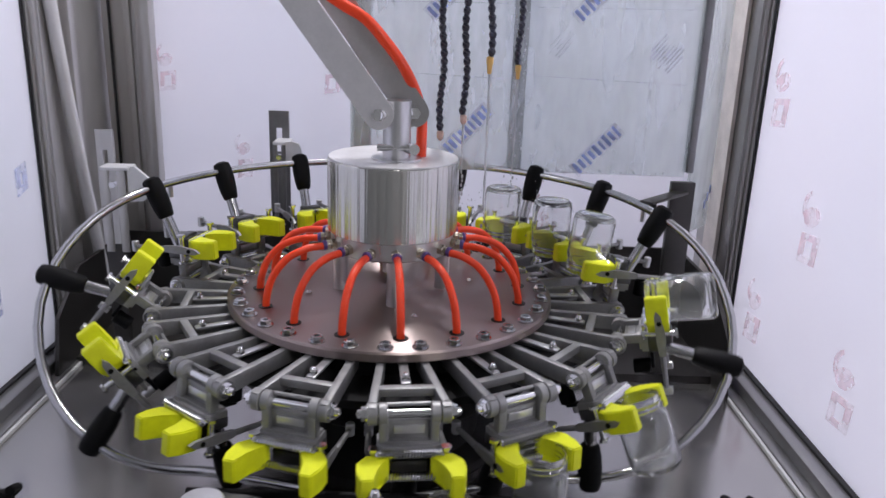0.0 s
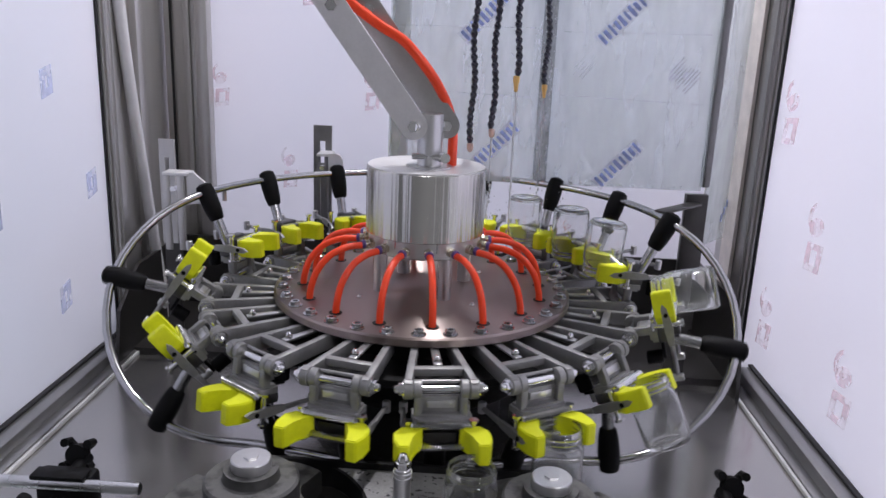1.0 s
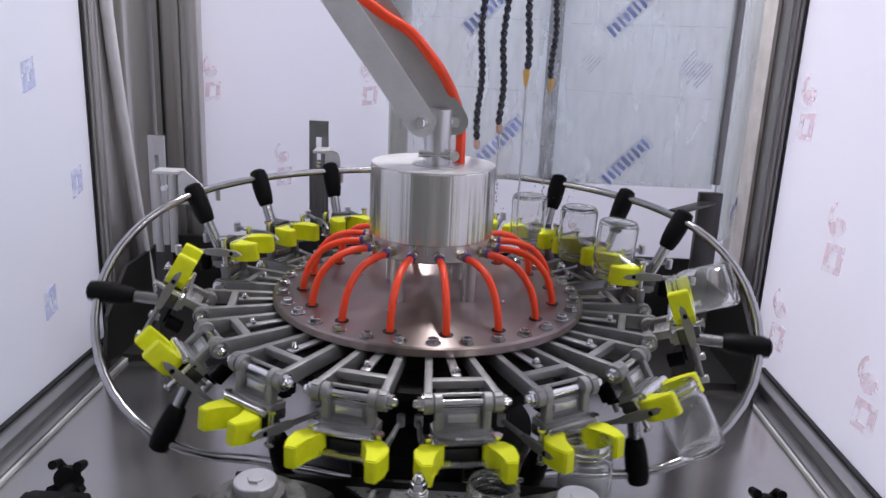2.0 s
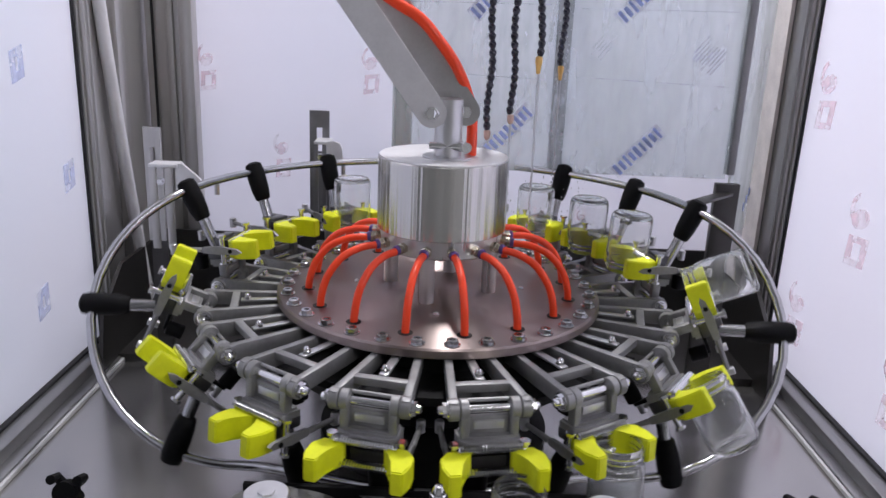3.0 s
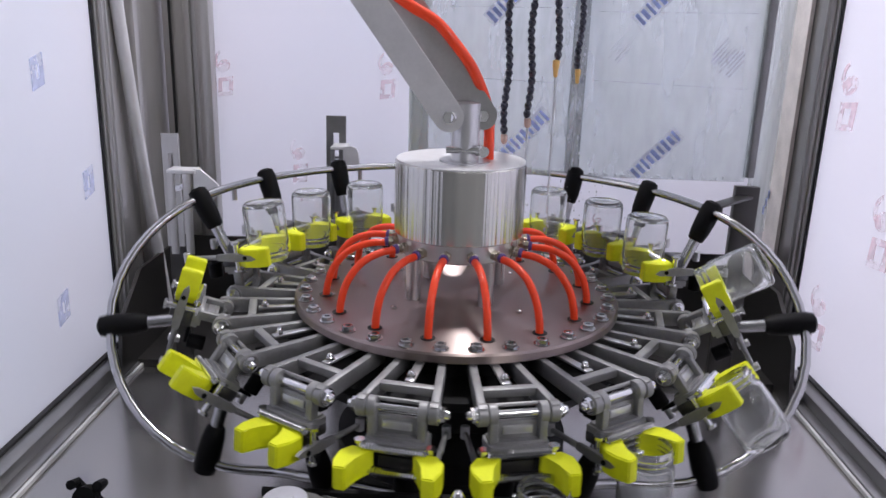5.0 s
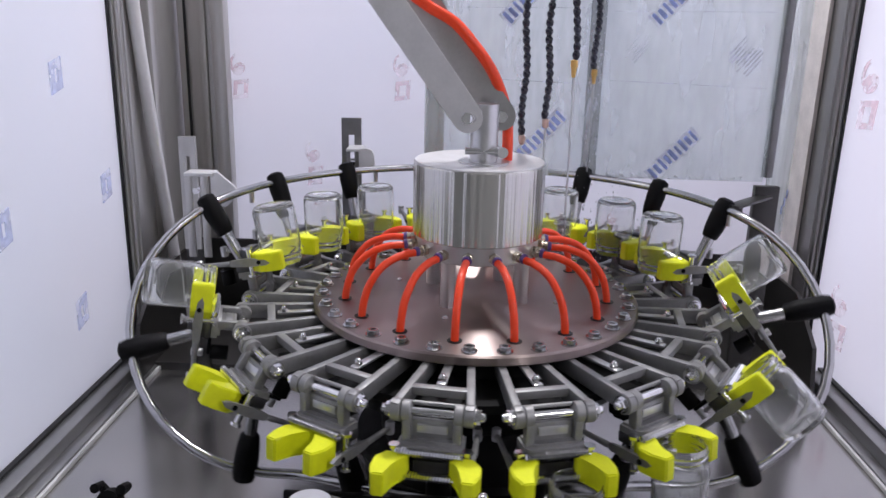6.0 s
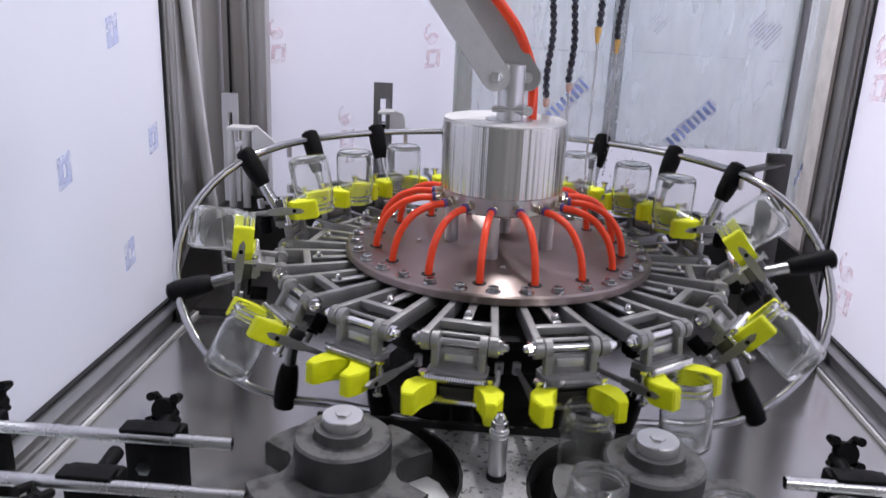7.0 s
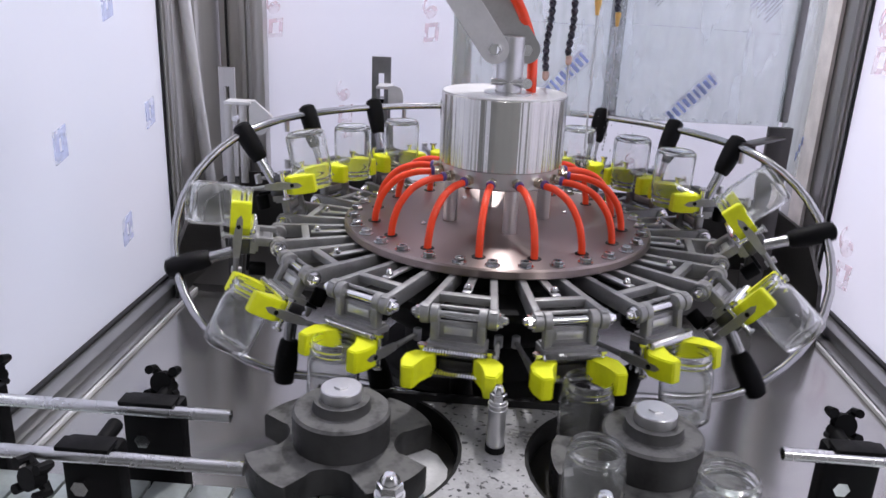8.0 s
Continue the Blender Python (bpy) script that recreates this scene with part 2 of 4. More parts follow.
def add_box(bm, c, s, m=None, bevel=0.0):
    """A box with centre c and sizes s, turned by m about the origin, with bevelled edges."""
    made = bmesh.ops.create_cube(bm, size=1.0, matrix=Matrix.Translation(c) @ Matrix.Diagonal((*s, 1)))
    verts = made["verts"]
    if bevel:
        edges = list({e for v in verts for e in v.link_edges})
        done = bmesh.ops.bevel(bm, geom=edges, offset=bevel, segments=2, affect="EDGES", profile=0.5)
        verts = list({v for f in done["faces"] for v in f.verts} | {v for v in verts if v.is_valid})
    if m is not None:
        bmesh.ops.transform(bm, matrix=m, verts=verts)
    return verts


def basis(d):
    d = Vector(d).normalized()
    u = d.cross(Vector((0, 0, 1)) if abs(d.z) < 0.9 else Vector((1, 0, 0))).normalized()
    return u, d.cross(u)


def add_tube(bm, points, radius, seg=12, cap=True):
    """A round bar along points; radius is one number or one for each point."""
    pts = [Vector(p) for p in points]
    rad = radius if isinstance(radius, (list, tuple)) else [radius] * len(pts)
    rings, u = [], None
    for i, p in enumerate(pts):
        d = (pts[min(i + 1, len(pts) - 1)] - pts[max(i - 1, 0)])
        d = d.normalized() if d.length > 1e-9 else Vector((0, 0, 1))
        if u is None:
            u = basis(d)[0]
        u = (u - d * u.dot(d)).normalized()
        v = d.cross(u)
        rings.append([bm.verts.new(p + rad[i] * (math.cos(a) * u + math.sin(a) * v)) for a in (2 * math.pi * k / seg for k in range(seg))])
    for a, b in zip(rings, rings[1:]):
        for k in range(seg):
            bm.faces.new((a[k], a[(k + 1) % seg], b[(k + 1) % seg], b[k])).smooth = True
    if cap:
        bm.faces.new(rings[0][::-1])
        bm.faces.new(rings[-1])


def add_ring(bm, points, radius, seg=10):
    """A closed round bar through points."""
    pts = [Vector(p) for p in points]
    n, rings = len(pts), []
    for i, p in enumerate(pts):
        d = (pts[(i + 1) % n] - pts[i - 1]).normalized()
        u = Vector((p.x, p.y, 0)).normalized()
        u = (u - d * u.dot(d)).normalized()
        v = d.cross(u)
        rings.append([bm.verts.new(p + radius * (math.cos(a) * u + math.sin(a) * v)) for a in (2 * math.pi * k / seg for k in range(seg))])
    for i in range(n):
        a, b = rings[i], rings[(i + 1) % n]
        for k in range(seg):
            bm.faces.new((a[k], a[(k + 1) % seg], b[(k + 1) % seg], b[k])).smooth = True


def add_lathe(bm, profile, seg=48, at=(0, 0, 0), closed=False, smooth=True):
    """Turns a profile of (radius, height) about a vertical line through at."""
    rings = []
    for r, z in profile:
        if r < 1e-6:
            rings.append([bm.verts.new((at[0], at[1], at[2] + z))])
        else:
            rings.append([bm.verts.new((at[0] + r * math.cos(a), at[1] + r * math.sin(a), at[2] + z)) for a in (2 * math.pi * k / seg for k in range(seg))])
    pairs = list(zip(rings, rings[1:])) + ([(rings[-1], rings[0])] if closed else [])
    for a, b in pairs:
        for k in range(seg):
            quad = [a[k % len(a)], a[(k + 1) % len(a)], b[(k + 1) % len(b)], b[k % len(b)]]
            quad = [v for i, v in enumerate(quad) if v not in quad[:i]]
            if len(quad) > 2:
                bm.faces.new(quad).smooth = smooth


def add_prism(bm, outline, z0, z1, m=None):
    """A plate with the given outline in x and y, between two heights."""
    low, high = ([bm.verts.new((x, y, z)) for x, y in outline] for z in (z0, z1))
    n = len(outline)
    bm.faces.new(low[::-1])
    bm.faces.new(high)
    for k in range(n):
        bm.faces.new((low[k], low[(k + 1) % n], high[(k + 1) % n], high[k]))
    if m is not None:
        bmesh.ops.transform(bm, matrix=m, verts=low + high)


def mesh_of(name, bm, mat, sharp=40):
    bmesh.ops.recalc_face_normals(bm, faces=bm.faces)
    me = bpy.data.meshes.new(name)
    bm.to_mesh(me)
    bm.free()
    me.materials.append(mat)
    me.set_sharp_from_angle(angle=radians(sharp))
    return me


def part(name, bm, mat, parent=None, label="", at=None):
    ob = new(name, bm if isinstance(bm, bpy.types.Mesh) else mesh_of(name, bm, mat))
    ob.parent = parent
    if at is not None:
        ob.matrix_basis = at
    return tagged(ob, label)


def thing(name, label, category, at=None, group="", kind=""):
    ob = new(name)
    ob.empty_display_size = 0.02
    if at is not None:
        ob.matrix_basis = at
    return tagged(ob, label, category, group, kind)


def smooth_path(points, n):
    """Points along a curve through the given ones."""
    pts = [Vector(p) for p in points]
    pts = [2 * pts[0] - pts[1]] + pts + [2 * pts[-1] - pts[-2]]
    out = []
    for i in range(1, len(pts) - 2):
        p0, p1, p2, p3 = pts[i - 1:i + 3]
        for k in range(n):
            t = k / n
            out.append(0.5 * (2 * p1 + (p2 - p0) * t + (2 * p0 - 5 * p1 + 4 * p2 - p3) * t * t + (3 * p1 - p0 - 3 * p2 + p3) * t ** 3))
    return out + [pts[-2]]


UP = Matrix.Translation((0, 0, Z0))


# ---- how the machine turns ----
# seconds and the carousel's angle
TURN = [(0, 6.82), (0.5, 18.46), (1, 30.56), (2.5, 66.15), (3, 78.15), (3.5, 89.45), (4, 101.23), (4.5, 112.62), (6, 149.78), (6.5, 161.15), (7, 172.91), (7.5, 184.06), (8, 195.58)]
FLIP_R, FLIP_Z = 0.287, -0.022       # the hinges' circle
REACH = 0.131                        # from hinge to guide rail
LEAN = 21.0                          # handle against jar
# angle round the machine, and angle of the handle from straight down, at which the guide rail runs
RAIL = [(-90, -21), (-65, -20), (-52, -16), (-44, -8), (-38, 5), (-29.4, 31), (-23, 52), (-15.7, 81), (-12, 94), (-7, 109), (-2.9, 124), (-0.5, 132), (6.8, 152), (15, 157), (24, 158), (90, 158),
        (157, 157.5), (165, 156), (173, 148), (179.4, 130), (187, 107), (195.6, 75), (202, 56), (210, 33), (218, 9), (224.5, -6), (232, -13), (245, -19), (270, -21)]


def lerp_rows(rows, x):
    """A smooth curve through rows of x and y."""
    n = len(rows)
    if x <= rows[0][0]:
        return rows[0][1] + (x - rows[0][0]) * (rows[1][1] - rows[0][1]) / (rows[1][0] - rows[0][0])
    if x >= rows[-1][0]:
        return rows[-1][1] + (x - rows[-1][0]) * (rows[-1][1] - rows[-2][1]) / (rows[-1][0] - rows[-2][0])
    i = next(k for k in range(n - 1) if rows[k][0] <= x <= rows[k + 1][0])

    def slope(k):
        a, b = rows[max(k - 1, 0)], rows[min(k + 1, n - 1)]
        return (b[1] - a[1]) / (b[0] - a[0])
    (xa, ya), (xb, yb) = rows[i], rows[i + 1]
    h, t = xb - xa, (x - xa) / (xb - xa)
    return ((1 + 2 * t) * (1 - t) ** 2 * ya + t * (1 - t) ** 2 * h * slope(i) + t * t * (3 - 2 * t) * yb + t * t * (t - 1) * h * slope(i + 1))


def turned(t):
    return lerp_rows(TURN, t)


def rail_angle(phi):
    return lerp_rows(RAIL, (phi + 90) % 360 - 90)


def rail_point(phi, extra=0.0):
    a, f = radians(phi), radians(rail_angle(phi))
    r, z = FLIP_R + (REACH + extra) * math.sin(f), FLIP_Z - (REACH + extra) * math.cos(f)
    return Vector((r * math.cos(a), r * math.sin(a), z))


def gripper_pose(phi, k_angle):
    """A gripper in the carousel's space, on the arm at k_angle, when that arm stands at phi in the room."""
    return pose(0, 0, 0, 0, 0, k_angle) @ pose(FLIP_R, 0, FLIP_Z, 0, -(rail_angle(phi) + LEAN), 0)


# ---- room and enclosure ----
def room():
    bm = blank()
    add_box(bm, (0, 0, -0.05), (8, 8, 0.1))
    tagged(part("floor", bm, ROOMF), "grey painted concrete floor of the hall", "floor", kind="structure")
    bm = blank()
    add_box(bm, (0, 0, 2.70), (8, 8, 0.1))
    tagged(part("ceiling", bm, ROOMW), "plain white ceiling of the hall", "ceiling", kind="structure")
    # added walls out of view; the south one is dark to deepen metal reflections
    for name, c, s in (("wall_north", (0, 4.05, 1.3), (8, 0.1, 2.7)), ("wall_south", (0, -4.05, 1.3), (8, 0.1, 2.7)),
                       ("wall_east", (4.05, 0, 1.3), (0.1, 8.2, 2.7)), ("wall_west", (-4.05, 0, 1.3), (0.1, 8.2, 2.7))):
        bm = blank()
        add_box(bm, c, s)
        tagged(part(name, bm, ROOMD if name == "wall_south" else ROOMW), "unseen plain wall added round the machine", "wall", kind="structure")


XL, XR, YB = -0.53, 0.544, 0.45
TOP = 2.05


def print_mark(parent, mat, plane, a, z, size, kind):
    """A printed mark on a panel, a hair proud of it."""
    # a lozenge ring round a pale core, or a slanting box below a blot with a curved tail: strokes of middle, half sizes, arc and breadth
    if kind == "square":
        strokes = [(0, 0.06, 0.26, 0.40, 45, 405, 0.30, 4)]
    else:
        strokes = [(0, -0.52, 0.30, 0.40, 40, 400, 0.22, 4), (-0.04, 0.26, 0.13, 0.13, 0, 360, 0.24, 10), (-0.12, 0.50, 0.22, 0.32, 100, 235, 0.10, 6)]
    bm = blank()
    for cu, cv, ru, rv, a0, a1, thick, n in strokes:
        for face in (0.0, 0.0016):
            rows = []
            for i in range(n + 1):
                c, sn = math.cos(radians(a0 + (a1 - a0) * i / n)), math.sin(radians(a0 + (a1 - a0) * i / n))
                for q in (-0.5, 0.5):
                    u, v = (cu + (ru + q * thick) * c) * size, (cv + (rv + q * thick) * sn + 0.25 * (ru + q * thick) * c) * size
                    if plane == "left":
                        co = (XL + face, a + u, Z0 + z + v)
                    elif plane == "right":
                        co = (XR - face, a - 1.5 * u, Z0 + z + v)
                    else:
                        co = (a + u, YB - face, Z0 + z + v)
                    rows.append(bm.verts.new(co))
            if face:
                for i in range(n):
                    bm.faces.new((rows[2 * i], rows[2 * i + 1], rows[2 * i + 3], rows[2 * i + 2]))
                    for q in (0, 1):
                        bm.faces.new((low[2 * i + q], low[2 * i + 2 + q], rows[2 * i + 2 + q], rows[2 * i + q]))
            low = rows
    bmesh.ops.recalc_face_normals(bm, faces=bm.faces)
    part("print", bm, mat, parent)


def enclosure():
    h = TOP - DECK
    # panels
    for name, c, s, lab in (("wall_left", (XL - 0.006, -0.275, DECK + h / 2), (0.012, 0.93, h), "white film-covered side panel with faint blue printing"),
                            ("wall_right", (XR + 0.006, -0.245, DECK + h / 2), (0.012, 0.99, h), "white film-covered side panel with faint red printing"),
                            ("wall_back", (0.0, YB + 0.006, DECK + h / 2), (1.2, 0.012, h), "white film-covered rear panel with faint red printing")):
        bm = blank()
        if name == "wall_back":
            add_box(bm, c, s)
        else:
            y0, y1, top = c[1] - s[1] / 2, c[1] + s[1] / 2, DECK + 0.24
            outline = [(y0, DECK), (-0.54, DECK), (-0.54, top), (-0.37, top), (-0.37, DECK), (y1, DECK), (y1, TOP), (y0, TOP)]
            add_prism(bm, outline, c[0] - s[0] / 2, c[0] + s[0] / 2, Matrix(((0, 0, 1, 0), (1, 0, 0, 0), (0, 1, 0, 0), (0, 0, 0, 1))))
        w = tagged(part(name, bm, FILM), lab, "panel", kind="structure")
        if name == "wall_left":
            for a, z in ((0.034, 0.25), (0.036, -0.062), (-0.115, 0.09), (-0.27, 0.28), (0.14, 0.09), (-0.30, -0.06), (0.09, 0.40)):
                print_mark(w, BLUEF, "left", a, z, 0.050, "square")
        elif name == "wall_right":
            for a, z in ((0.19, 0.245), (0.04, 0.085), (-0.105, -0.075), (0.17, -0.08), (-0.16, 0.28), (-0.26, 0.06)):
                print_mark(w, REDP, "right", a, z, 0.055, "mark")
        else:
            for a, z in ((-0.133, 0.235), (-0.419, 0.23), (-0.29, 0.08), (-0.02, 0.05), (0.25, -0.01), (-0.25, 0.42)):
                print_mark(w, REDP, "back", a, z, 0.045, "mark")
    # corner posts: folded stainless profiles with ribs
    for name, sx, xw, y0, xin in (("corner_post_left", 1, XL, 0.195, -0.43), ("corner_post_right", -1, XR, 0.255, 0.505)):
        bm = blank()
        ym = (y0 + YB) / 2
        add_box(bm, (xw - sx * 0.004, ym, DECK + h / 2), (0.02, YB - y0, h))
        p = tagged(part(name, bm, POSTM), "folded stainless steel corner post of the enclosure", "post", kind="structure")
        folds = [((xw + sx * 0.009, y0 + 0.045), (0.008, 0.076)), ((xw + sx * 0.011, y0 + 0.016), (0.010, 0.005))]
        if sx > 0:
            folds += [((xw + sx * 0.010, y0 + 0.115), (0.020, 0.030)), (((xw + xin) / 2, YB - 0.008), (abs(xin - xw) - 0.02, 0.016)),
                      ((xin - sx * 0.014, YB - 0.022), (0.026, 0.030)), ((xin - sx * 0.045, YB - 0.019), (0.012, 0.008))]
        for (fx, fy), (wx, wy) in folds:
            bm = blank()
            add_box(bm, (fx, fy, DECK + h / 2), (wx, wy, h), bevel=min(wx, wy) * 0.25)
            # folds of the right post are a darker grey than the left's
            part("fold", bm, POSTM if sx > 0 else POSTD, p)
        bm = blank()
        add_box(bm, (xw + sx * 0.001, y0 - 0.003, DECK + h / 2), (0.0045, 0.006, h), bevel=0.001)
        part("gasket", bm, GASKET, p, "black rubber door gasket")
        if sx > 0:
            bm = blank()
            add_box(bm, (-0.505, YB - 0.0185, DECK + h / 2), (0.003, 0.005, h))
            part("seam", bm, GASKET, p, "dark gap between folded sheets")
        else:
            bm = blank()
            add_box(bm, (xw - 0.017, y0 + 0.092, DECK + h / 2), (0.006, 0.058, h))
            part("edge_strip", bm, BEIGE, p, "pale edge strip")
    # vertical pipe in the left corner
    bm = blank()
    add_tube(bm, smooth_path([(-0.4935, 0.318, DECK), (-0.5000, 0.285, DECK + 0.20), (-0.5055, 0.252, DECK + 0.40), (-0.5080, 0.228, DECK + 0.57), (-0.5085, 0.215, DECK + 0.75), (-0.5085, 0.212, TOP)], 5), 0.0095, 16)
    tagged(part("corner_pipe", bm, PIPEM), "bright stainless pipe standing in the corner", "pipe", kind="structure")
    # deck
    bm = blank()
    add_box(bm, ((XL + XR) / 2, -0.16, DECK - 0.01), (XR - XL + 0.04, 1.26, 0.02))
    tagged(part("deck", bm, DECKM), "grey brushed stainless machine deck", "deck", kind="structure")
    for name, x, q, ya, yb in (("deck_trim_left", XL, 1, -0.37, 0.195), ("deck_trim_right", XR, -1, -0.37, 0.195), ("deck_trim_left_front", XL, 1, -0.74, -0.54), ("deck_trim_right_front", XR, -1, -0.74, -0.54)):
        ym, L = (ya + yb) / 2, yb - ya
        bm = blank()
        add_box(bm, (x + q * 0.014, ym, DECK + 0.012), (0.028, L, 0.024), bevel=0.004)
        t = tagged(part(name, bm, SILLM), "stainless sill along the edge of the deck", "trim", kind="structure")
        bm = blank()
        add_box(bm, (x + q * 0.036, ym, DECK + 0.004), (0.018, L, 0.008), bevel=0.003)
        part("step", bm, SILLM, t)
        bm = blank()
        add_box(bm, (x + q * 0.0475, ym, DECK + 0.003), (0.0045, L, 0.006), bevel=0.001)
        part("edge_bead", bm, PIPEM, t, "bright bead along the sill")
        bm = blank()
        add_box(bm, (x + q * 0.003, ym, DECK + 0.0260), (0.008, L, 0.004))
        part("gasket", bm, GASKET, t, "dark seal under the panel")
    # cabinet under the deck
    bm = blank()
    add_box(bm, ((XL + XR) / 2, -0.16, (DECK - 0.02) / 2), (XR - XL + 0.02, 1.24, DECK - 0.02), bevel=0.006)
    tagged(part("machine_cabinet", bm, POSTM), "closed stainless cabinet that carries the deck", "cabinet")


def trough():
    """The dark catch tray round the rear of the carousel."""
    z = DECK
    th = thing("catch_tray", "dark stainless catch tray behind and under the carousel", "tray")
    bm = blank()
    add_box(bm, (0, 0.28, z + 0.006), (0.98, 0.24, 0.012))
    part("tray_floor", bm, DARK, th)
    for x in (-0.492, 0.492):
        bm = blank()
        add_prism(bm, [(0.10, 0.0), (0.40, 0.0), (0.40, 0.146), (0.20, 0.146), (0.12, 0.09)], -0.003, 0.003,
                  Matrix.Translation((x, 0, z)) @ Matrix(((0, 0, 1, 0), (1, 0, 0, 0), (0, 1, 0, 0), (0, 0, 0, 1))))
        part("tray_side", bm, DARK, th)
    bm = blank()
    add_box(bm, (0, 0.404, z + 0.073), (0.99, 0.005, 0.146))
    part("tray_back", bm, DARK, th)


room()
enclosure()
trough()


# ---- carousel ----
def jaw_mesh(side):
    """A yellow jaw: x outward from the hinge, y along the hinge."""
    pts = [(0.013, 0.0115), (0.013, 0.0335), (0.024, 0.0420), (0.040, 0.0425), (0.054, 0.0385), (0.054, 0.0270), (0.047, 0.0258), (0.036, 0.0242), (0.026, 0.0190), (0.020, 0.0115)]
    bm = blank()
    pts = pts if side > 0 else [(x, -y) for x, y in pts][::-1]
    add_prism(bm, pts, -0.060, -0.036)
    bmesh.ops.bevel(bm, geom=list(bm.edges), offset=0.0013, segments=2, affect="EDGES")
    return mesh_of("jaw", bm, YELLOW, 25)


def spring_mesh(half, turns, x, z):
    bm = blank()
    n = turns * 8
    pts = [(x + 0.0036 * math.cos(2 * math.pi * i / 8), -half + 2 * half * i / n, z + 0.0036 * math.sin(2 * math.pi * i / 8)) for i in range(n + 1)]
    add_tube(bm, pts, 0.0011, 4)
    return mesh_of("spring", bm, CHROME)


def cap_nut_mesh(r, h, at=(0, 0, 0)):
    bm = blank()
    add_lathe(bm, [(0, 0), (r * 1.15, 0), (r * 1.15, h * 0.45), (r * 0.95, h * 0.5)], 6, at, smooth=False)
    add_lathe(bm, [(r * 0.85, h * 0.45), (r * 0.82, h * 0.7), (r * 0.5, h * 0.95), (0, h)], 12, at)
    return mesh_of("cap_nut", bm, CHROME)


def carousel():
    car = thing("carousel", "rotary bottle carousel with steel drum, red hoses and sixteen flip grippers", "carousel", UP)
    # disc with chamfered rim
    bm = blank()
    add_lathe(bm, [(0, -0.012), (0.200, -0.012), (0.2025, -0.010), (0.2025, -0.002), (0.2005, 0.0), (0, 0.0)], 128)
    part("disc", bm, DISC, car, "brushed steel disc")
    # hub flared and near black: the shade below the arms is built in
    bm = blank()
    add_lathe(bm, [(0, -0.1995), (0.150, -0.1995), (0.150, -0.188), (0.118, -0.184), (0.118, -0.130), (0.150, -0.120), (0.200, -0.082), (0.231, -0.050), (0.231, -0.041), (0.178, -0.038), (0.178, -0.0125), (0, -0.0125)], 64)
    part("hub", bm, HUBM, car, "hub below the disc, blackened and flared for the shade under the arms")
    bm = blank()
    add_lathe(bm, [(0, 0.078), (0.077, 0.078), (0.080, 0.080), (0.080, 0.166), (0.0790, 0.167), (0, 0.167)], 128)
    part("drum", bm, DRUM, car, "turned steel distributor drum")
    # the drum's top gets a paler colour for the light from above
    bm = blank()
    add_lathe(bm, [(0, 0.1672), (0.0785, 0.1672), (0.0785, 0.1685), (0.078, 0.169), (0, 0.169)], 96)
    part("lid", bm, LID, car, "satin lid of the drum, overhead light put into its pale colour")
    bm = blank()
    add_lathe(bm, [(0, 0.056), (0.074, 0.056), (0.076, 0.058), (0.076, 0.078), (0, 0.078)], 96)
    part("manifold", bm, STEEL, car, "steel manifold ring under the drum")
    # pillars
    for k in range(4):
        a = radians(-94.5 - 89.45 + 3 + 90 * k)
        bm = blank()
        add_tube(bm, [(0.064 * math.cos(a), 0.064 * math.sin(a), 0.0), (0.064 * math.cos(a), 0.064 * math.sin(a), 0.057)], 0.0092, 16)
        part("pillar", bm, STEEL, car)
    # small screws on the disc
    for k in range(4):
        a = radians(90 * k + 11)
        part("screw", cap_nut_mesh(0.0035, 0.004), CHROME, car, at=pose(0.105 * math.cos(a), 0.105 * math.sin(a), 0))
    bolt = blank()
    add_lathe(bolt, [(0, 0), (0.0088, 0), (0.0088, 0.0015), (0.006, 0.0016)], 18)
    add_lathe(bolt, [(0, 0.0016), (0.0068, 0.0016), (0.0068, 0.0062), (0.0060, 0.0068), (0.0036, 0.0068), (0.0033, 0.0050), (0, 0.0050)], 6, smooth=False)
    bolt = mesh_of("bolt", bolt, RAILM)
    fit = blank()
    add_lathe(fit, [(0, 0), (0.0068, 0), (0.0068, 0.008), (0.0055, 0.009)], 6, smooth=False)
    add_lathe(fit, [(0.0058, 0.009), (0.0058, 0.014), (0, 0.014)], 14)
    fit = mesh_of("fitting", fit, BRASS)
    col = blank()
    add_lathe(col, [(0, 0.013), (0.0056, 0.013), (0.0062, 0.015), (0.0050, 0.018), (0, 0.018)], 14)
    col = mesh_of("collar", col, VIOLET)
    grommet = blank()
    add_lathe(grommet, [(0.0045, 0.0002), (0.0084, 0.0002), (0.0084, 0.0008), (0.0045, 0.0009)], 20)
    grommet = mesh_of("grommet", grommet, GASKET)
    # arms
    arm = blank()
    for s in (1, -1):
        d = math.atan2(0.0155, 0.117)
        add_box(arm, (0.2285, s * 0.0272, -0.021), (0.132, 0.0084, 0.018), None, 0.0012)
        vs = [v for v in arm.verts if v.co.y * s > 0 and abs(abs(v.co.y) - 0.0272) < 0.0055]
        bmesh.ops.rotate(arm, cent=(0.2285, s * 0.0272, 0), matrix=Matrix.Rotation(s * d, 3, "Z"), verts=vs)
    add_box(arm, (0.253, 0, -0.0165), (0.0095, 0.056, 0.009), None, 0.0012)
    for s in (1, -1):
        add_tube(arm, [(0.287, s * 0.0302, FLIP_Z), (0.287, s * 0.0308, FLIP_Z), (0.287, s * 0.0389, FLIP_Z), (0.287, s * 0.0395, FLIP_Z)], [0.0103, 0.0109, 0.0109, 0.0103], 20)
    arm = mesh_of("arm", arm, ARMM, 35)
    # near-black webs deepen the shade between the arms
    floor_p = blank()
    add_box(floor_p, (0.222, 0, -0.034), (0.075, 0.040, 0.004))
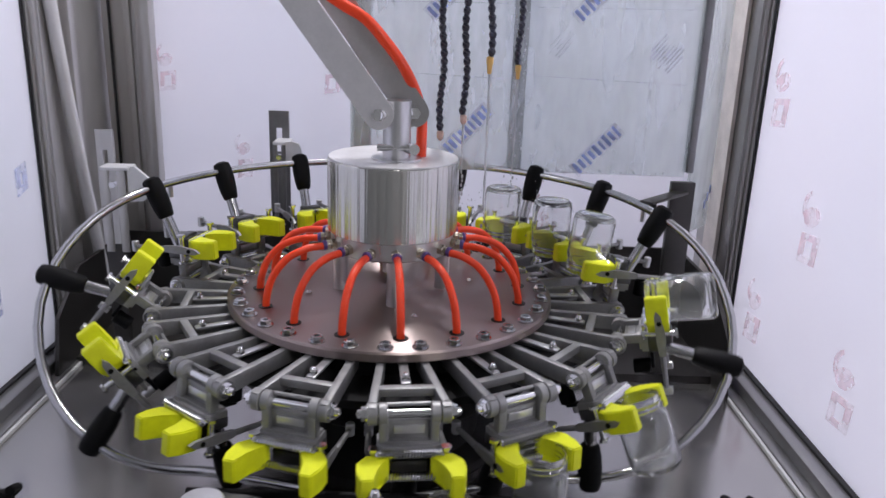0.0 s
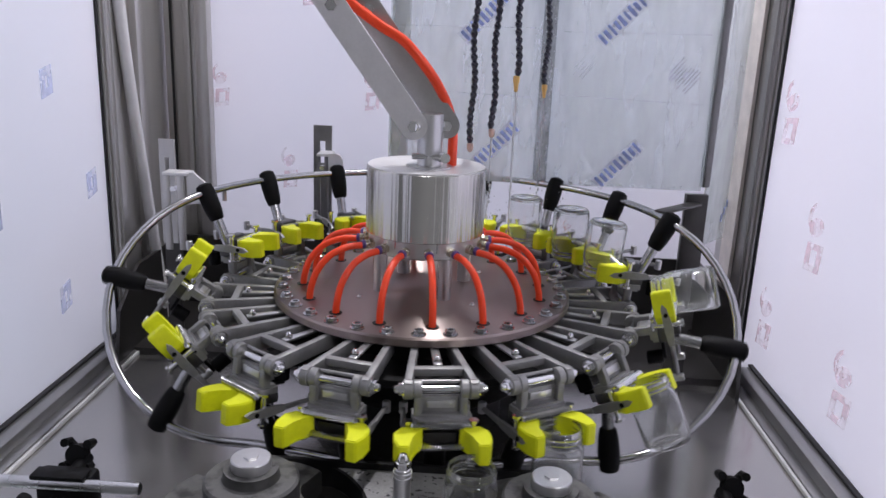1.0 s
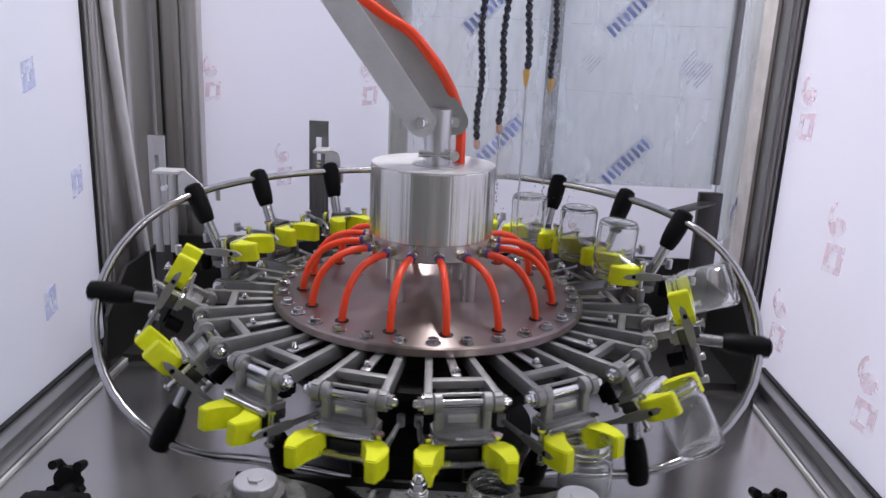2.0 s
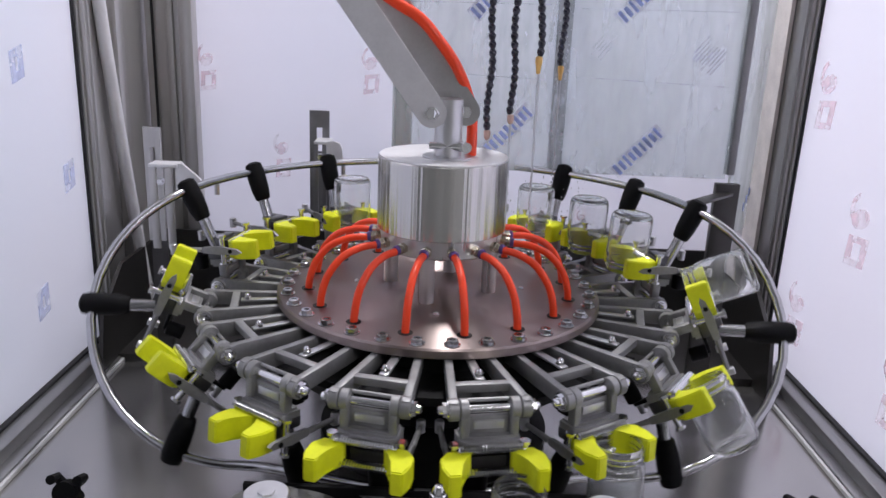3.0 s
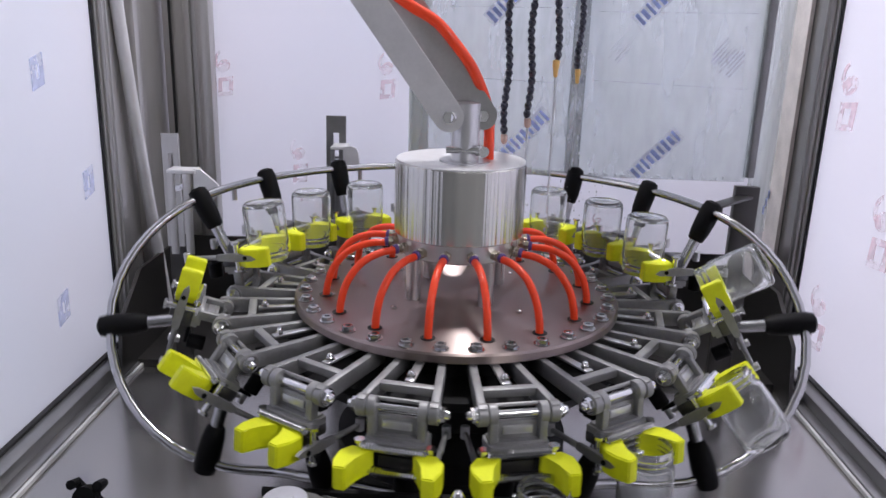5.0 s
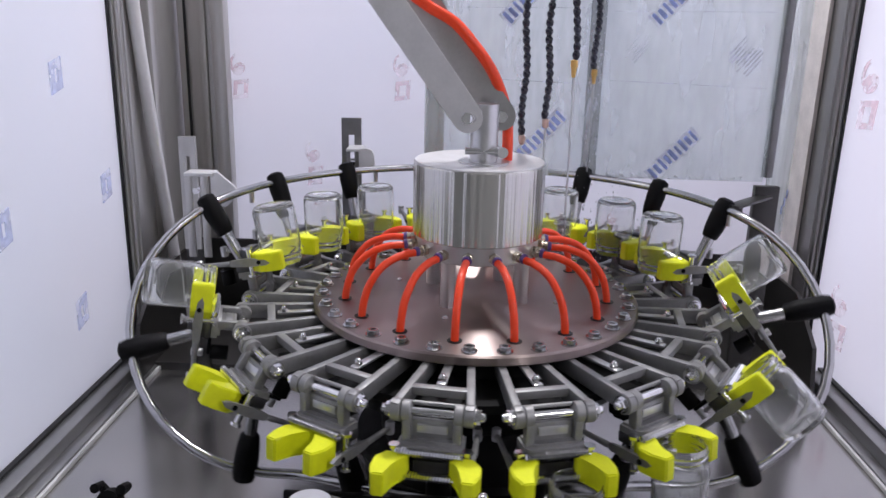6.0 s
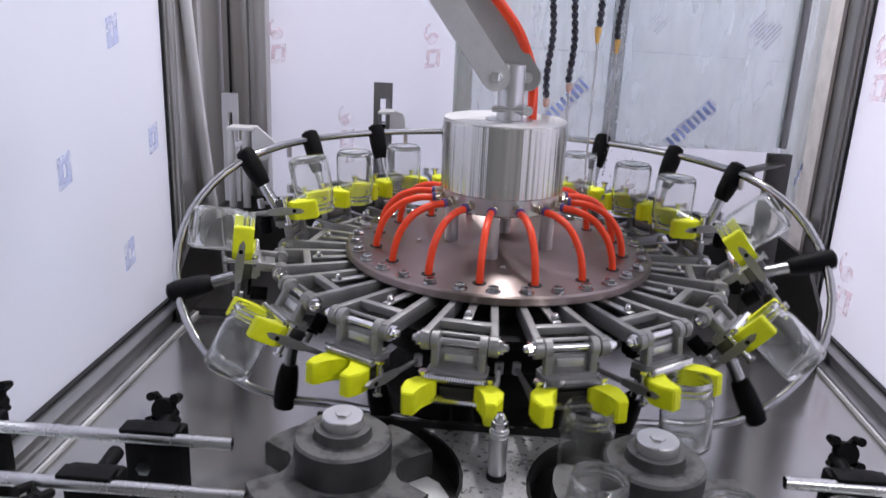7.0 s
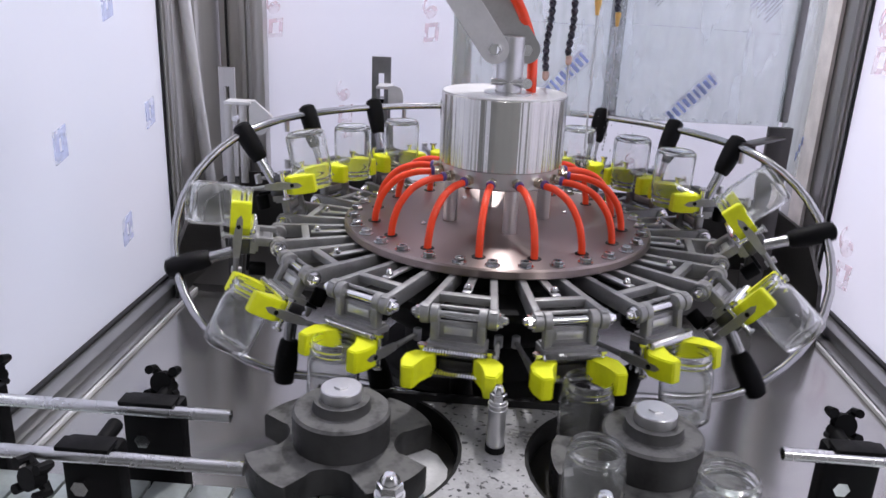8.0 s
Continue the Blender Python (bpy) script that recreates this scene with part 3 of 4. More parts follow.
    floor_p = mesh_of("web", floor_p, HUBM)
    bracket = blank()
    add_box(bracket, (0.220, 0, -0.0135), (0.052, 0.0095, 0.003), None, 0.0008)
    bracket = mesh_of("tongue", bracket, STEEL)
    nut = cap_nut_mesh(0.0040, 0.0075)
    pin = blank()
    add_tube(pin, [(0.287, -0.047, FLIP_Z), (0.287, 0.047, FLIP_Z)], 0.0040, 12)
    for s in (1, -1):
        add_tube(pin, [(0.287, s * 0.0395, FLIP_Z), (0.287, s * 0.0412, FLIP_Z)], 0.0088, 16)
        add_tube(pin, [(0.287, s * 0.0412, FLIP_Z), (0.287, s * 0.0450, FLIP_Z)], 0.0070, 6)
        add_tube(pin, [(0.287, s * 0.0450, FLIP_Z), (0.287, s * 0.0485, FLIP_Z), (0.287, s * 0.0500, FLIP_Z)], [0.0046, 0.0042, 0.002], 10)
    pin = mesh_of("hinge_pin", pin, CHROME)

    # gripper, with its hinge in the origin
    body = blank()
    for s in (1, -1):
        add_tube(body, [(0, s * 0.0205, 0), (0, s * 0.0212, 0), (0, s * 0.0285, 0), (0, s * 0.0292, 0)], [0.0098, 0.0104, 0.0104, 0.0098], 20)
        add_box(body, (0.003, s * 0.0240, -0.015), (0.011, 0.0085, 0.026), None, 0.0016)
    add_box(body, (-0.001, 0, -0.018), (0.006, 0.042, 0.022), None, 0.0012)
    add_tube(body, [(-0.006, -0.024, 0.006), (-0.006, 0.024, 0.006)], 0.0022, 8)
    # flange with rounded front corners, a raised rim on it
    rim = [(-0.012, -0.030), (-0.012, 0.030), (0.006, 0.030)] + [(0.006 + 0.009 * math.sin(radians(q)), 0.021 + 0.009 * math.cos(radians(q))) for q in (20, 45, 70, 90)]
    rim += [(x, -y) for x, y in rim[:2:-1]] + [(0.006, -0.030)]
    add_prism(body, rim, -0.0345, -0.0275)
    inner = [(x * 0.72 - 0.001, y * 0.93) for x, y in rim]
    add_prism(body, inner, -0.0275, -0.0245)
    body = mesh_of("gripper", body, ARMM, 35)
    window = blank()
    add_box(window, (0.0028, 0, -0.0155), (0.003, 0.029, 0.0085), None, 0.0008)
    window = mesh_of("name_plate", window, STEEL)
    # lower block in a darker colour that carries the shade under the gripper
    house = blank()
    add_box(house, (-0.004, 0, -0.0405), (0.020, 0.060, 0.012), None, 0.002)
    add_box(house, (-0.004, 0, -0.0540), (0.014, 0.030, 0.015), None, 0.002)
    house = mesh_of("housing", house, HOUSE, 35)
    # lever: a tapered flat bar from the jaw's flank back past the pivot to a thin tail
    lever = blank()
    add_prism(lever, [(0.040, -0.0475), (0.034, -0.0520), (0.008, -0.0555), (-0.014, -0.0540), (-0.020, -0.0500), (-0.014, -0.0460), (0.008, -0.0445), (0.034, -0.0450)], -0.0019, 0.0019,
              Matrix(((1, 0, 0, 0), (0, 0, 1, 0), (0, 1, 0, 0), (0, 0, 0, 1))))
    add_tube(lever, [(-0.016, 0, -0.050), (-0.040, 0, -0.050), (-0.058, 0, -0.050)], [0.0034, 0.0030, 0.0028], 8)
    lever = mesh_of("lever", lever, ARMM)
    tail = blank()
    add_tube(tail, [(-0.059, 0, -0.0430), (-0.059, 0, -0.0438), (-0.059, 0, -0.0562), (-0.059, 0, -0.0570)], [0.0040, 0.0048, 0.0048, 0.0040], 12)
    tail = mesh_of("tail_lug", tail, STEEL)
    pivot = blank()
    add_tube(pivot, [(0.0105, 0, -0.0330), (0.0105, 0, -0.0660)], 0.0034, 10)
    for z0, z1 in ((-0.0330, -0.0300), (-0.0660, -0.0690)):
        add_tube(pivot, [(0.0105, 0, z0), (0.0105, 0, z1)], 0.0056, 6)
    pivot = mesh_of("pivot_bolt", pivot, CHROME)
    hole = blank()
    add_tube(hole, [(0.025, -0.0030, -0.0495), (0.025, 0.0030, -0.0495)], 0.0028, 10)
    hole = mesh_of("socket_screw", hole, BLACK)
    jaws = [jaw_mesh(1), jaw_mesh(-1)]
    springs = [spring_mesh(0.031, 22, 0.0175, -0.0330), spring_mesh(0.026, 18, 0.019, -0.0565)]
    back = blank()
    add_box(back, (0.004, 0, -0.052), (0.010, 0.034, 0.012), None, 0.001)
    back = mesh_of("backstop", back, DARK)
    roller = blank()
    add_tube(roller, [(-0.042, 0, -0.0130), (-0.042, 0, -0.0140), (-0.042, 0, -0.0330), (-0.042, 0, -0.0340)], [0.0075, 0.0090, 0.0090, 0.0075], 14)
    add_box(roller, (-0.026, 0, -0.0360), (0.036, 0.010, 0.004), None, 0.001)
    roller = mesh_of("roller", roller, BLACK)
    w = radians(-LEAN)
    d = Vector((math.sin(w), 0, -math.cos(w)))
    stem, grip = blank(), blank()
    add_tube(stem, [d * 0.046, d * 0.100], 0.0072, 14)
    stem = mesh_of("handle_stem", stem, RAILM)
    add_tube(grip, [d * q for q in (0.088, 0.090, 0.102, 0.118, 0.134, 0.142, 0.145)], [0.0085, 0.0105, 0.0126, 0.0135, 0.0134, 0.0115, 0.006], 16)
    grip = mesh_of("handle_grip", grip, BLACK)

    grippers = []
    for k in range(16):
        a = 22.5 * k
        turn = pose(0, 0, 0, 0, 0, a)
        ar = part("arm", arm, ARMM, car, at=turn)
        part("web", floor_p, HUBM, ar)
        part("tongue", bracket, STEEL, ar)
        part("cap_nut", nut, CHROME, ar, at=pose(0.238, 0, -0.0120))
        part("hinge_pin", pin, CHROME, ar, "bright hinge pin with cap nuts")
        for s in (5.8, -5.45):
            part("bolt", bolt, RAILM, car, at=pose(0, 0, 0, 0, 0, a + s) @ pose(0.19, 0, 0))
        # hose from the manifold to its hole
        bm = blank()
        add_tube(bm, smooth_path([(0.090, 0, 0.0655), (0.112, 0, 0.0645), (0.136, 0, 0.0555), (0.154, 0, 0.036), (0.162, 0, 0.014), (0.1644, 0, -0.006)], 6), 0.0045, 12)
        part("hose", bm, RED, car, "red plastic hose", turn)
        part("fitting", fit, BRASS, car, at=turn @ pose(0.0745, 0, 0.0665, 0, 90, 0))
        part("collar", col, VIOLET, car, at=turn @ pose(0.0745, 0, 0.0665, 0, 90, 0))
        part("grommet", grommet, GASKET, car, at=turn @ pose(0.1644, 0, 0))
        g = part("gripper", body, ARMM, car, "cast steel flip gripper with yellow jaws", gripper_pose(a, a))
        js = []
        for s in (0, 1):
            j = part("jaw", jaws[s], YELLOW, g, "bright yellow urethane jaw")
            js.append(j)
            part("spring", springs[s], CHROME, g)
        for s in (1, -1):
            lv = part("lever", lever, ARMM, g, at=pose(0, s * 0.0388, 0, 0, 0, s * 3))
            part("tail_lug", tail, STEEL, lv, "bright lug at the lever's tail")
            part("socket_screw", hole, BLACK, lv)
            part("pivot_bolt", pivot, CHROME, g, "bright pivot bolt", pose(0, s * 0.0345, 0))
        part("name_plate", window, STEEL, g, "pale raised panel between the hinge cheeks")
        part("housing", house, HOUSE, g, "cast housing behind the springs, darkened for the shade under the gripper")
        part("backstop", back, DARK, g)
        part("roller", roller, BLACK, g, "black follower roller")
        part("handle_stem", stem, RAILM, g)
        part("handle_grip", grip, BLACK, g, "black plastic handle that rides on the rail")
        grippers.append((a, g, js))
    return car, grippers


CAR, GRIPPERS = carousel()


# ---- guide rail and its brackets ----
def guide_rail():
    th = thing("guide_rail", "bent stainless round-bar guide rail circling the carousel", "guide rail", UP)
    bm = blank()
    add_ring(bm, [rail_point(-90 + 2.5 * k) for k in range(144)], 0.0055, 12)
    part("round_bar", bm, RAILM, th)
    for phi in (118.7, 159.0, 12.6):
        p = rail_point(phi)
        bm = blank()
        add_tube(bm, [p - Vector((0, 0, 0.005)), p - Vector((0, 0, 0.020))], 0.0035, 10)
        part("stub", bm, STEEL, th, "short welded stub at a bracket")
    return th


guide_rail()


def rail_bracket(lab, x, y, ztop, zlow, wide, arm_to, deep, drop):
    """A plain dark column with a slim bent arm that reaches the guide rail."""
    th = thing("rail_bracket", lab, "bracket", pose(x, y, Z0), group="guide rail brackets")
    bm = blank()
    add_box(bm, (0, 0.004, (ztop + zlow) / 2), (wide, 0.012, ztop - zlow), None, 0.001)
    part("upright", bm, DARK, th, "dark upright plate")
    tx, ty, tz = arm_to
    span = math.hypot(tx - x, ty - y)
    m = pose(0, 0, 0, 0, 0, math.degrees(math.atan2(ty - y, tx - x)))
    bm = blank()
    add_box(bm, (span / 2, 0, tz + 0.012), (span, deep, 0.004), m, 0.001)
    add_box(bm, (span - 0.010, 0, tz + 0.011 - drop / 2), (0.004, deep, drop), m, 0.001)
    part("bent_arm", bm, DARK, th, "bent steel arm")
    bm = blank()
    add_box(bm, (0, 0.02, (DECK - Z0 + zlow) / 2), (wide, 0.008, zlow - (DECK - Z0)))
    part("foot", bm, DARK, th)


def ear_bracket(lab, x, y, ztop, wide, mat, shelf, ear_y, ear):
    """A slotted upright plate, a shelf folded forward from it and a rounded ear on which the guide rail rests."""
    th = thing("rail_bracket", lab, "bracket", UP, group="guide rail brackets")
    w, zlow = wide / 2, 0.0
    bm = blank()
    for q in (-1, 1):
        add_box(bm, (x + q * w * 0.65, y, (ztop + zlow) / 2), (w * 0.7, 0.005, ztop - zlow))
    add_box(bm, (x, y, ztop - 0.014), (w * 0.62, 0.005, 0.028))
    add_box(bm, (x, y, (zlow + ztop - 0.068) / 2), (w * 0.62, 0.005, ztop - 0.068 - zlow))
    part("upright", bm, mat, th, "slotted upright plate")
    x0, x1, y0, y1, z = shelf
    bm = blank()
    add_box(bm, ((x0 + x1) / 2, (y0 + y1) / 2, z), (x1 - x0, y1 - y0, 0.005), None, 0.0012)
    part("shelf", bm, PIPEM, th, "pale shelf folded forward")
    bm = blank()
    add_prism(bm, ear, -0.0025, 0.0025, Matrix(((1, 0, 0, 0), (0, 0, 1, ear_y), (0, 1, 0, 0), (0, 0, 0, 1))))
    part("ear", bm, PIPEM, th, "pale rounded ear under the rail")
    bm = blank()
    q = (x1 - x0) / 3
    for cx in (x0 + q * 0.4, x0 + q * 2.0):
        add_box(bm, (cx, y0 + 0.004, z / 2), (q * 0.8, 0.004, z - 0.004), None, 0.0008)
    part("drop_plate", bm, mat, th, "slotted plate below the shelf")
    bm = blank()
    add_tube(bm, [(x0 + q * 1.2, y0 + 0.008, z - 0.022), (x0 + q * 1.2, y0 - 0.002, z - 0.022)], 0.0045, 6)
    part("bolt", bm, CHROME, th)
    bm = blank()
    add_box(bm, (x, y + 0.007, (DECK - Z0 + 0.012) / 2), (wide, 0.008, Z0 - DECK + 0.012))
    part("foot", bm, DARK, th)


ear_bracket("dark slotted steel bracket holding the rear of the guide rail", -0.2105, 0.364, 0.172, 0.033, BRACKETM, (-0.213, -0.188, 0.318, 0.362, 0.125), 0.320,
            [(-0.192, 0.128), (-0.180, 0.129), (-0.171, 0.126), (-0.167, 0.118), (-0.1655, 0.096), (-0.192, 0.094)])
ear_bracket("pale slotted steel bracket beside the corner post", -0.412, 0.150, 0.165, 0.024, POSTM, (-0.402, -0.362, 0.100, 0.128, 0.120), 0.106,
            [(-0.366, 0.1235), (-0.356, 0.1235), (-0.333, 0.104), (-0.328, 0.094), (-0.346, 0.076), (-0.366, 0.074)])
rail_bracket("dark steel bracket column near the splash panel", 0.405, 0.15, 0.118, -0.10, 0.034, (0.334, 0.075, 0.092), 0.0195, 0.012)


# ---- static arm with its supply hose on top of the drum ----
def support_arm():
    th = thing("support_arm", "brushed steel clevis arm holding the rotary joint, with red supply hose", "support arm", UP)
    bm = blank()
    add_tube(bm, [(0.004, -0.018, 0.168), (0.004, -0.018, 0.238)], 0.0165, 24)
    part("joint_post", bm, STEEL, th)
    bm = blank()
    add_lathe(bm, [(0.0, 0.168), (0.030, 0.168), (0.030, 0.171), (0.0, 0.171)], 32, (0.004, -0.018, 0))
    part("flange", bm, STEEL, th)
    u = Vector((-0.118, 0, 0.160)).normalized()
    n = Vector((u.z, 0, -u.x))
    for y0, off in ((-0.038, Vector((-0.016, 0, 0.223))), (0.008, Vector((0.024, 0, 0.221)))):
        bm = blank()
        outline = [(0.50, 0.0175), (0.50, -0.0175)] + [(0.0175 * math.cos(a), 0.0175 * math.sin(a)) for a in (radians(-90 - 15 * q) for q in range(13))]
        m = Matrix.Translation((off.x, y0, off.z)) @ Matrix(((u.x, n.x, 0, 0), (0, 0, 1, 0), (u.z, n.z, 0, 0), (0, 0, 0, 1)))
        add_prism(bm, outline, -0.003, 0.003, m)
        bmesh.ops.bevel(bm, geom=[e for e in bm.edges if abs(e.verts[0].co.y - e.verts[1].co.y) < 1e-6], offset=0.0009, segments=2, affect="EDGES")
        # the rear plate's darker grey holds the shade it stands in
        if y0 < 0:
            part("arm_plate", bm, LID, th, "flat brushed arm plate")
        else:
            part("arm_plate", bm, REARM, th, "rear arm plate with its shade in a darker grey")
        for q in (0.0, 0.178):
            c = off + u * q
            bm = blank()
            add_tube(bm, [(c.x, y0 - 0.004, c.z), (c.x, y0 - 0.009, c.z)], 0.0075, 6)
            part("bolt", bm, CHROME, th)
    bm = blank()
    add_tube(bm, [(-0.016, -0.045, 0.223), (0.024, 0.012, 0.221)], 0.006, 12)
    part("cross_pin", bm, CHROME, th)
    bm = blank()
    add_tube(bm, [(-0.018, -0.030, 0.184), (0.026, -0.030, 0.184)], 0.0045, 12)
    add_tube(bm, [(0.018, -0.030, 0.184), (0.024, -0.032, 0.184), (0.026, -0.040, 0.184)], 0.0065, 12)
    part("clamp_screw", bm, CHROME, th)
    bm = blank()
    add_tube(bm, smooth_path([(0.033, 0.004, 0.168), (0.033, 0.006, 0.185), (0.0325, 0.019, 0.210), (0.0285, 0.019, 0.232), (0.020, 0.010, 0.255), (0.0075, -0.006, 0.279), (-0.011, -0.009, 0.303), (-0.035, -0.009, 0.328), (-0.070, -0.009, 0.348), (-0.13, -0.009, 0.39), (-0.20, -0.009, 0.44), (-0.28, -0.009, 0.52)], 6), 0.0066, 14)
    part("supply_hose", bm, RED, th, "thick red supply hose")
    bm = blank()
    add_tube(bm, [(-0.285, -0.017, 0.60), (-0.30, -0.017, TOP - Z0)], 0.012, 16)
    add_box(bm, (-0.29, -0.017, 0.60), (0.06, 0.05, 0.03), None, 0.002)
    part("hanger", bm, STEEL, th)
    return th


support_arm()


# ---- spray chamber at the back ----
def splash_panels():
    for x0, x1, lab in ((-0.082, 0.166, "clear wet splash panel behind the spray hoses"), (0.186, 0.452, "clear film-covered splash panel with blue printed bars")):
        bm = blank()
        add_box(bm, ((x0 + x1) / 2, 0.30, Z0 + 0.097 + 0.355), (x1 - x0, 0.004, 0.71))
        p = tagged(part("splash_panel", bm, ACRYLIC), lab, "splash panel", "splash panels")
        p.visible_shadow = False
        if x0 > 0:
            spots = ((0.307, 0.136), (0.292, 0.371))
        else:
            spots = ((0.099, 0.161), (0.068, 0.368))
        for cx, cz in spots:
            bm = blank()
            add_box(bm, (0, 0, 0), (0.100, 0.0006, 0.026), pose(cx, 0.2977, Z0 + cz, 0, -47, 0), 0.0002)
            part("print_ground", bm, SMEAR, p, "faint blue ground under the printed bars")
            for i in range(9):
                bm = blank()
                add_box(bm, (-0.042 + 0.0105 * i, 0, 0), ((0.0058, 0.0044, 0.0064)[(i * 2) % 3], 0.001, (0.020, 0.016, 0.021, 0.017)[(i * 3) % 4]), pose(cx, 0.2972, Z0 + cz, 0, -47, 0))
                part("printed_bar", bm, BLUEP, p, "blue printed bar")
        # creases and smears in its film
        for cz, tilt in ((0.245, 1.5), (0.352, -1.0)):
            bm = blank()
            add_box(bm, (0, 0, 0), ((x1 - x0) * 0.9, 0.001, 0.0011), pose((x0 + x1) / 2, 0.2974, Z0 + cz, 0, tilt, 0))
            part("crease", bm, SMEAR, p, "faint crease in the film")
        if x0 > 0:
            for cx, cz, n in ((0.40, 0.29, 9), (0.237, 0.30, 5)):
                for i in range(n):
                    bm = blank()
                    add_box(bm, (0.004 * (i % 3 - 1), 0, 0.0052 * (i - n / 2)), (0.034 + 0.008 * (i % 2), 0.001, 0.0026), pose(cx, 0.2974, Z0 + cz, 0, -52, 0))
                    part("smear", bm, SMEAR, p, "faint violet smear of print")
        # clamp channel at the panel's edge
        bm = blank()
        add_box(bm, (x0 if x0 < 0 else x1, 0.302, Z0 + 0.105 + 0.35), (0.006, 0.012, 0.70), None, 0.001)
        part("edge_channel", bm, ACRYLIC, p)
    bm = blank()
    add_box(bm, (0.484, 0.345, Z0 + 0.40), (0.004, 0.11, 0.80), pose(0.4966, 0.343, 0, 0, 0, -40.4) @ pose(-0.484, -0.345, 0))
    q = tagged(part("splash_panel", bm, ACRYLIC), "clear film-covered return panel beside the corner post", "splash panel", "splash panels")
    q.visible_shadow = False
    for i in range(4):
        bm = blank()
        add_box(bm, (0.0028, 0.020 + 0.0085 * i, 0.040 + 0.012 * i), (0.001, 0.005, 0.014), pose(0.4966, 0.343, Z0, 0, 0, -40.4))
        part("printed_bar", bm, BLUEP, q, "blue printed bar")
    bm = blank()
    add_box(bm, (0.4585, 0.297, Z0 + 0.105 + 0.35), (0.011, 0.014, 0.70), None, 0.001)
    part("edge_channel", bm, BRACKETM, q, "grey edge channel")
    bm = blank()
    add_box(bm, (0.176, 0.298, Z0 + 0.10 + 0.355), (0.022, 0.016, 0.71), None, 0.003)
    post = tagged(part("panel_post", bm, WET), "wet clear corner profile beaded with water", "panel post")
    rng = random.Random(7)
    bm = blank()
    for i in range(70):
        z = Z0 + 0.105 + 0.36 * rng.random() ** 1.3
        r = rng.choice((0.0009, 0.0012, 0.0016, 0.0024))
        bmesh.ops.create_icosphere(bm, subdivisions=1, radius=r, matrix=Matrix.Translation((0.166 + 0.020 * rng.random(), 0.2897, z)) @ Matrix.Diagonal((1, 0.6, rng.uniform(1.0, 2.2), 1)))
    for i in range(46):
        bmesh.ops.create_icosphere(bm, subdivisions=1, radius=rng.uniform(0.0010, 0.0024), matrix=Matrix.Translation((rng.uniform(0.19, 0.45), 0.2975, Z0 + 0.0985 + 0.004 * rng.random())) @ Matrix.Diagonal((1, 0.7, 1.2, 1)))
    for f in bm.faces:
        f.smooth = True
    tagged(part("water_film", bm, DROPS, post), "fine clear water drops on the wet profile", kind="stuff")
    bm = blank()
    add_box(bm, (-0.07, 0.33, Z0 + 0.45), (0.030, 0.02, 0.68), None, 0.003)
    tagged(part("back_channel", bm, POSTM), "stainless channel behind the splash panel", "channel")


splash_panels()


def spray_hose(x, y, ztip, tip):
    th = thing("spray_hose", "black segmented flexible spray hose hanging over the jars", "spray hose", pose(x, y, Z0), group="spray hoses")
    seg = blank()
    add_lathe(seg, [(0.0024, -0.001), (0.0036, 0.0006), (0.0048, 0.0030), (0.0051, 0.0055), (0.0046, 0.0076), (0.0037, 0.0090), (0.0028, 0.0110)], 12)
    seg = mesh_of("link", seg, LINKM)
    z, i = ztip + 0.012, 0
    while z < 0.50:
        wob = 0.0020 * math.sin(i * 0.55 + x * 60)
        part("link", seg, LINKM, th, at=pose(wob, 0, z, 0, 5 * math.cos(i * 0.55 + x * 60), 0))
        z, i = z + 0.0105, i + 1
    bm = blank()
    low = -0.012 if tip == ORANGE else -0.003
    add_lathe(bm, [(0, low), (0.0026, low + 0.002), (0.0036, 0.0), (0.0046, 0.003), (0.0046, 0.010), (0, 0.012)], 14, (0, 0, ztip))
    part("nozzle", bm, tip, th, "orange nozzle tip" if tip == ORANGE else "pale nozzle tip")
    return th


for hx, hy, hz, tip in ((0.056, 0.10, 0.176, PALE_TIP), (0.086, 0.10, 0.198, PALE_TIP), (0.116, 0.08, 0.275, ORANGE), (0.1725, 0.281, 0.254, ORANGE)):
    spray_hose(hx, hy, hz, tip)


def water_jet(x, y, ztop, zlow, seed):
    """A thin falling stream that breaks into beads lower down."""
    rng = random.Random(seed)
    bm = blank()
    zs = [ztop - (ztop - zlow) * q / 14 for q in range(15)]
    add_tube(bm, [(x + rng.uniform(-0.0005, 0.0005), y, z) for z in zs], [0.0021 - 0.0009 * q / 14 + rng.uniform(-0.0002, 0.0002) for q in range(15)], 8)
    ob = tagged(part("water_jet", bm, DROPS, at=UP), "thin clear jet of rinse water falling from a nozzle", "water", "water jets")
    bm = blank()
    for q in range(9):
        bmesh.ops.create_icosphere(bm, subdivisions=1, radius=rng.uniform(0.0011, 0.0020), matrix=Matrix.Translation((x + rng.uniform(-0.002, 0.002), y, zlow - 0.004 - 0.006 * q)) @ Matrix.Diagonal((1, 1, 1.8, 1)))
    for f in bm.faces:
        f.smooth = True
    part("beads", bm, DROPS, ob)


water_jet(0.117, 0.08, 0.264, 0.085, 3)
water_jet(0.1725, 0.281, 0.243, 0.10, 4)
water_jet(0.086, 0.10, 0.197, 0.13, 5)


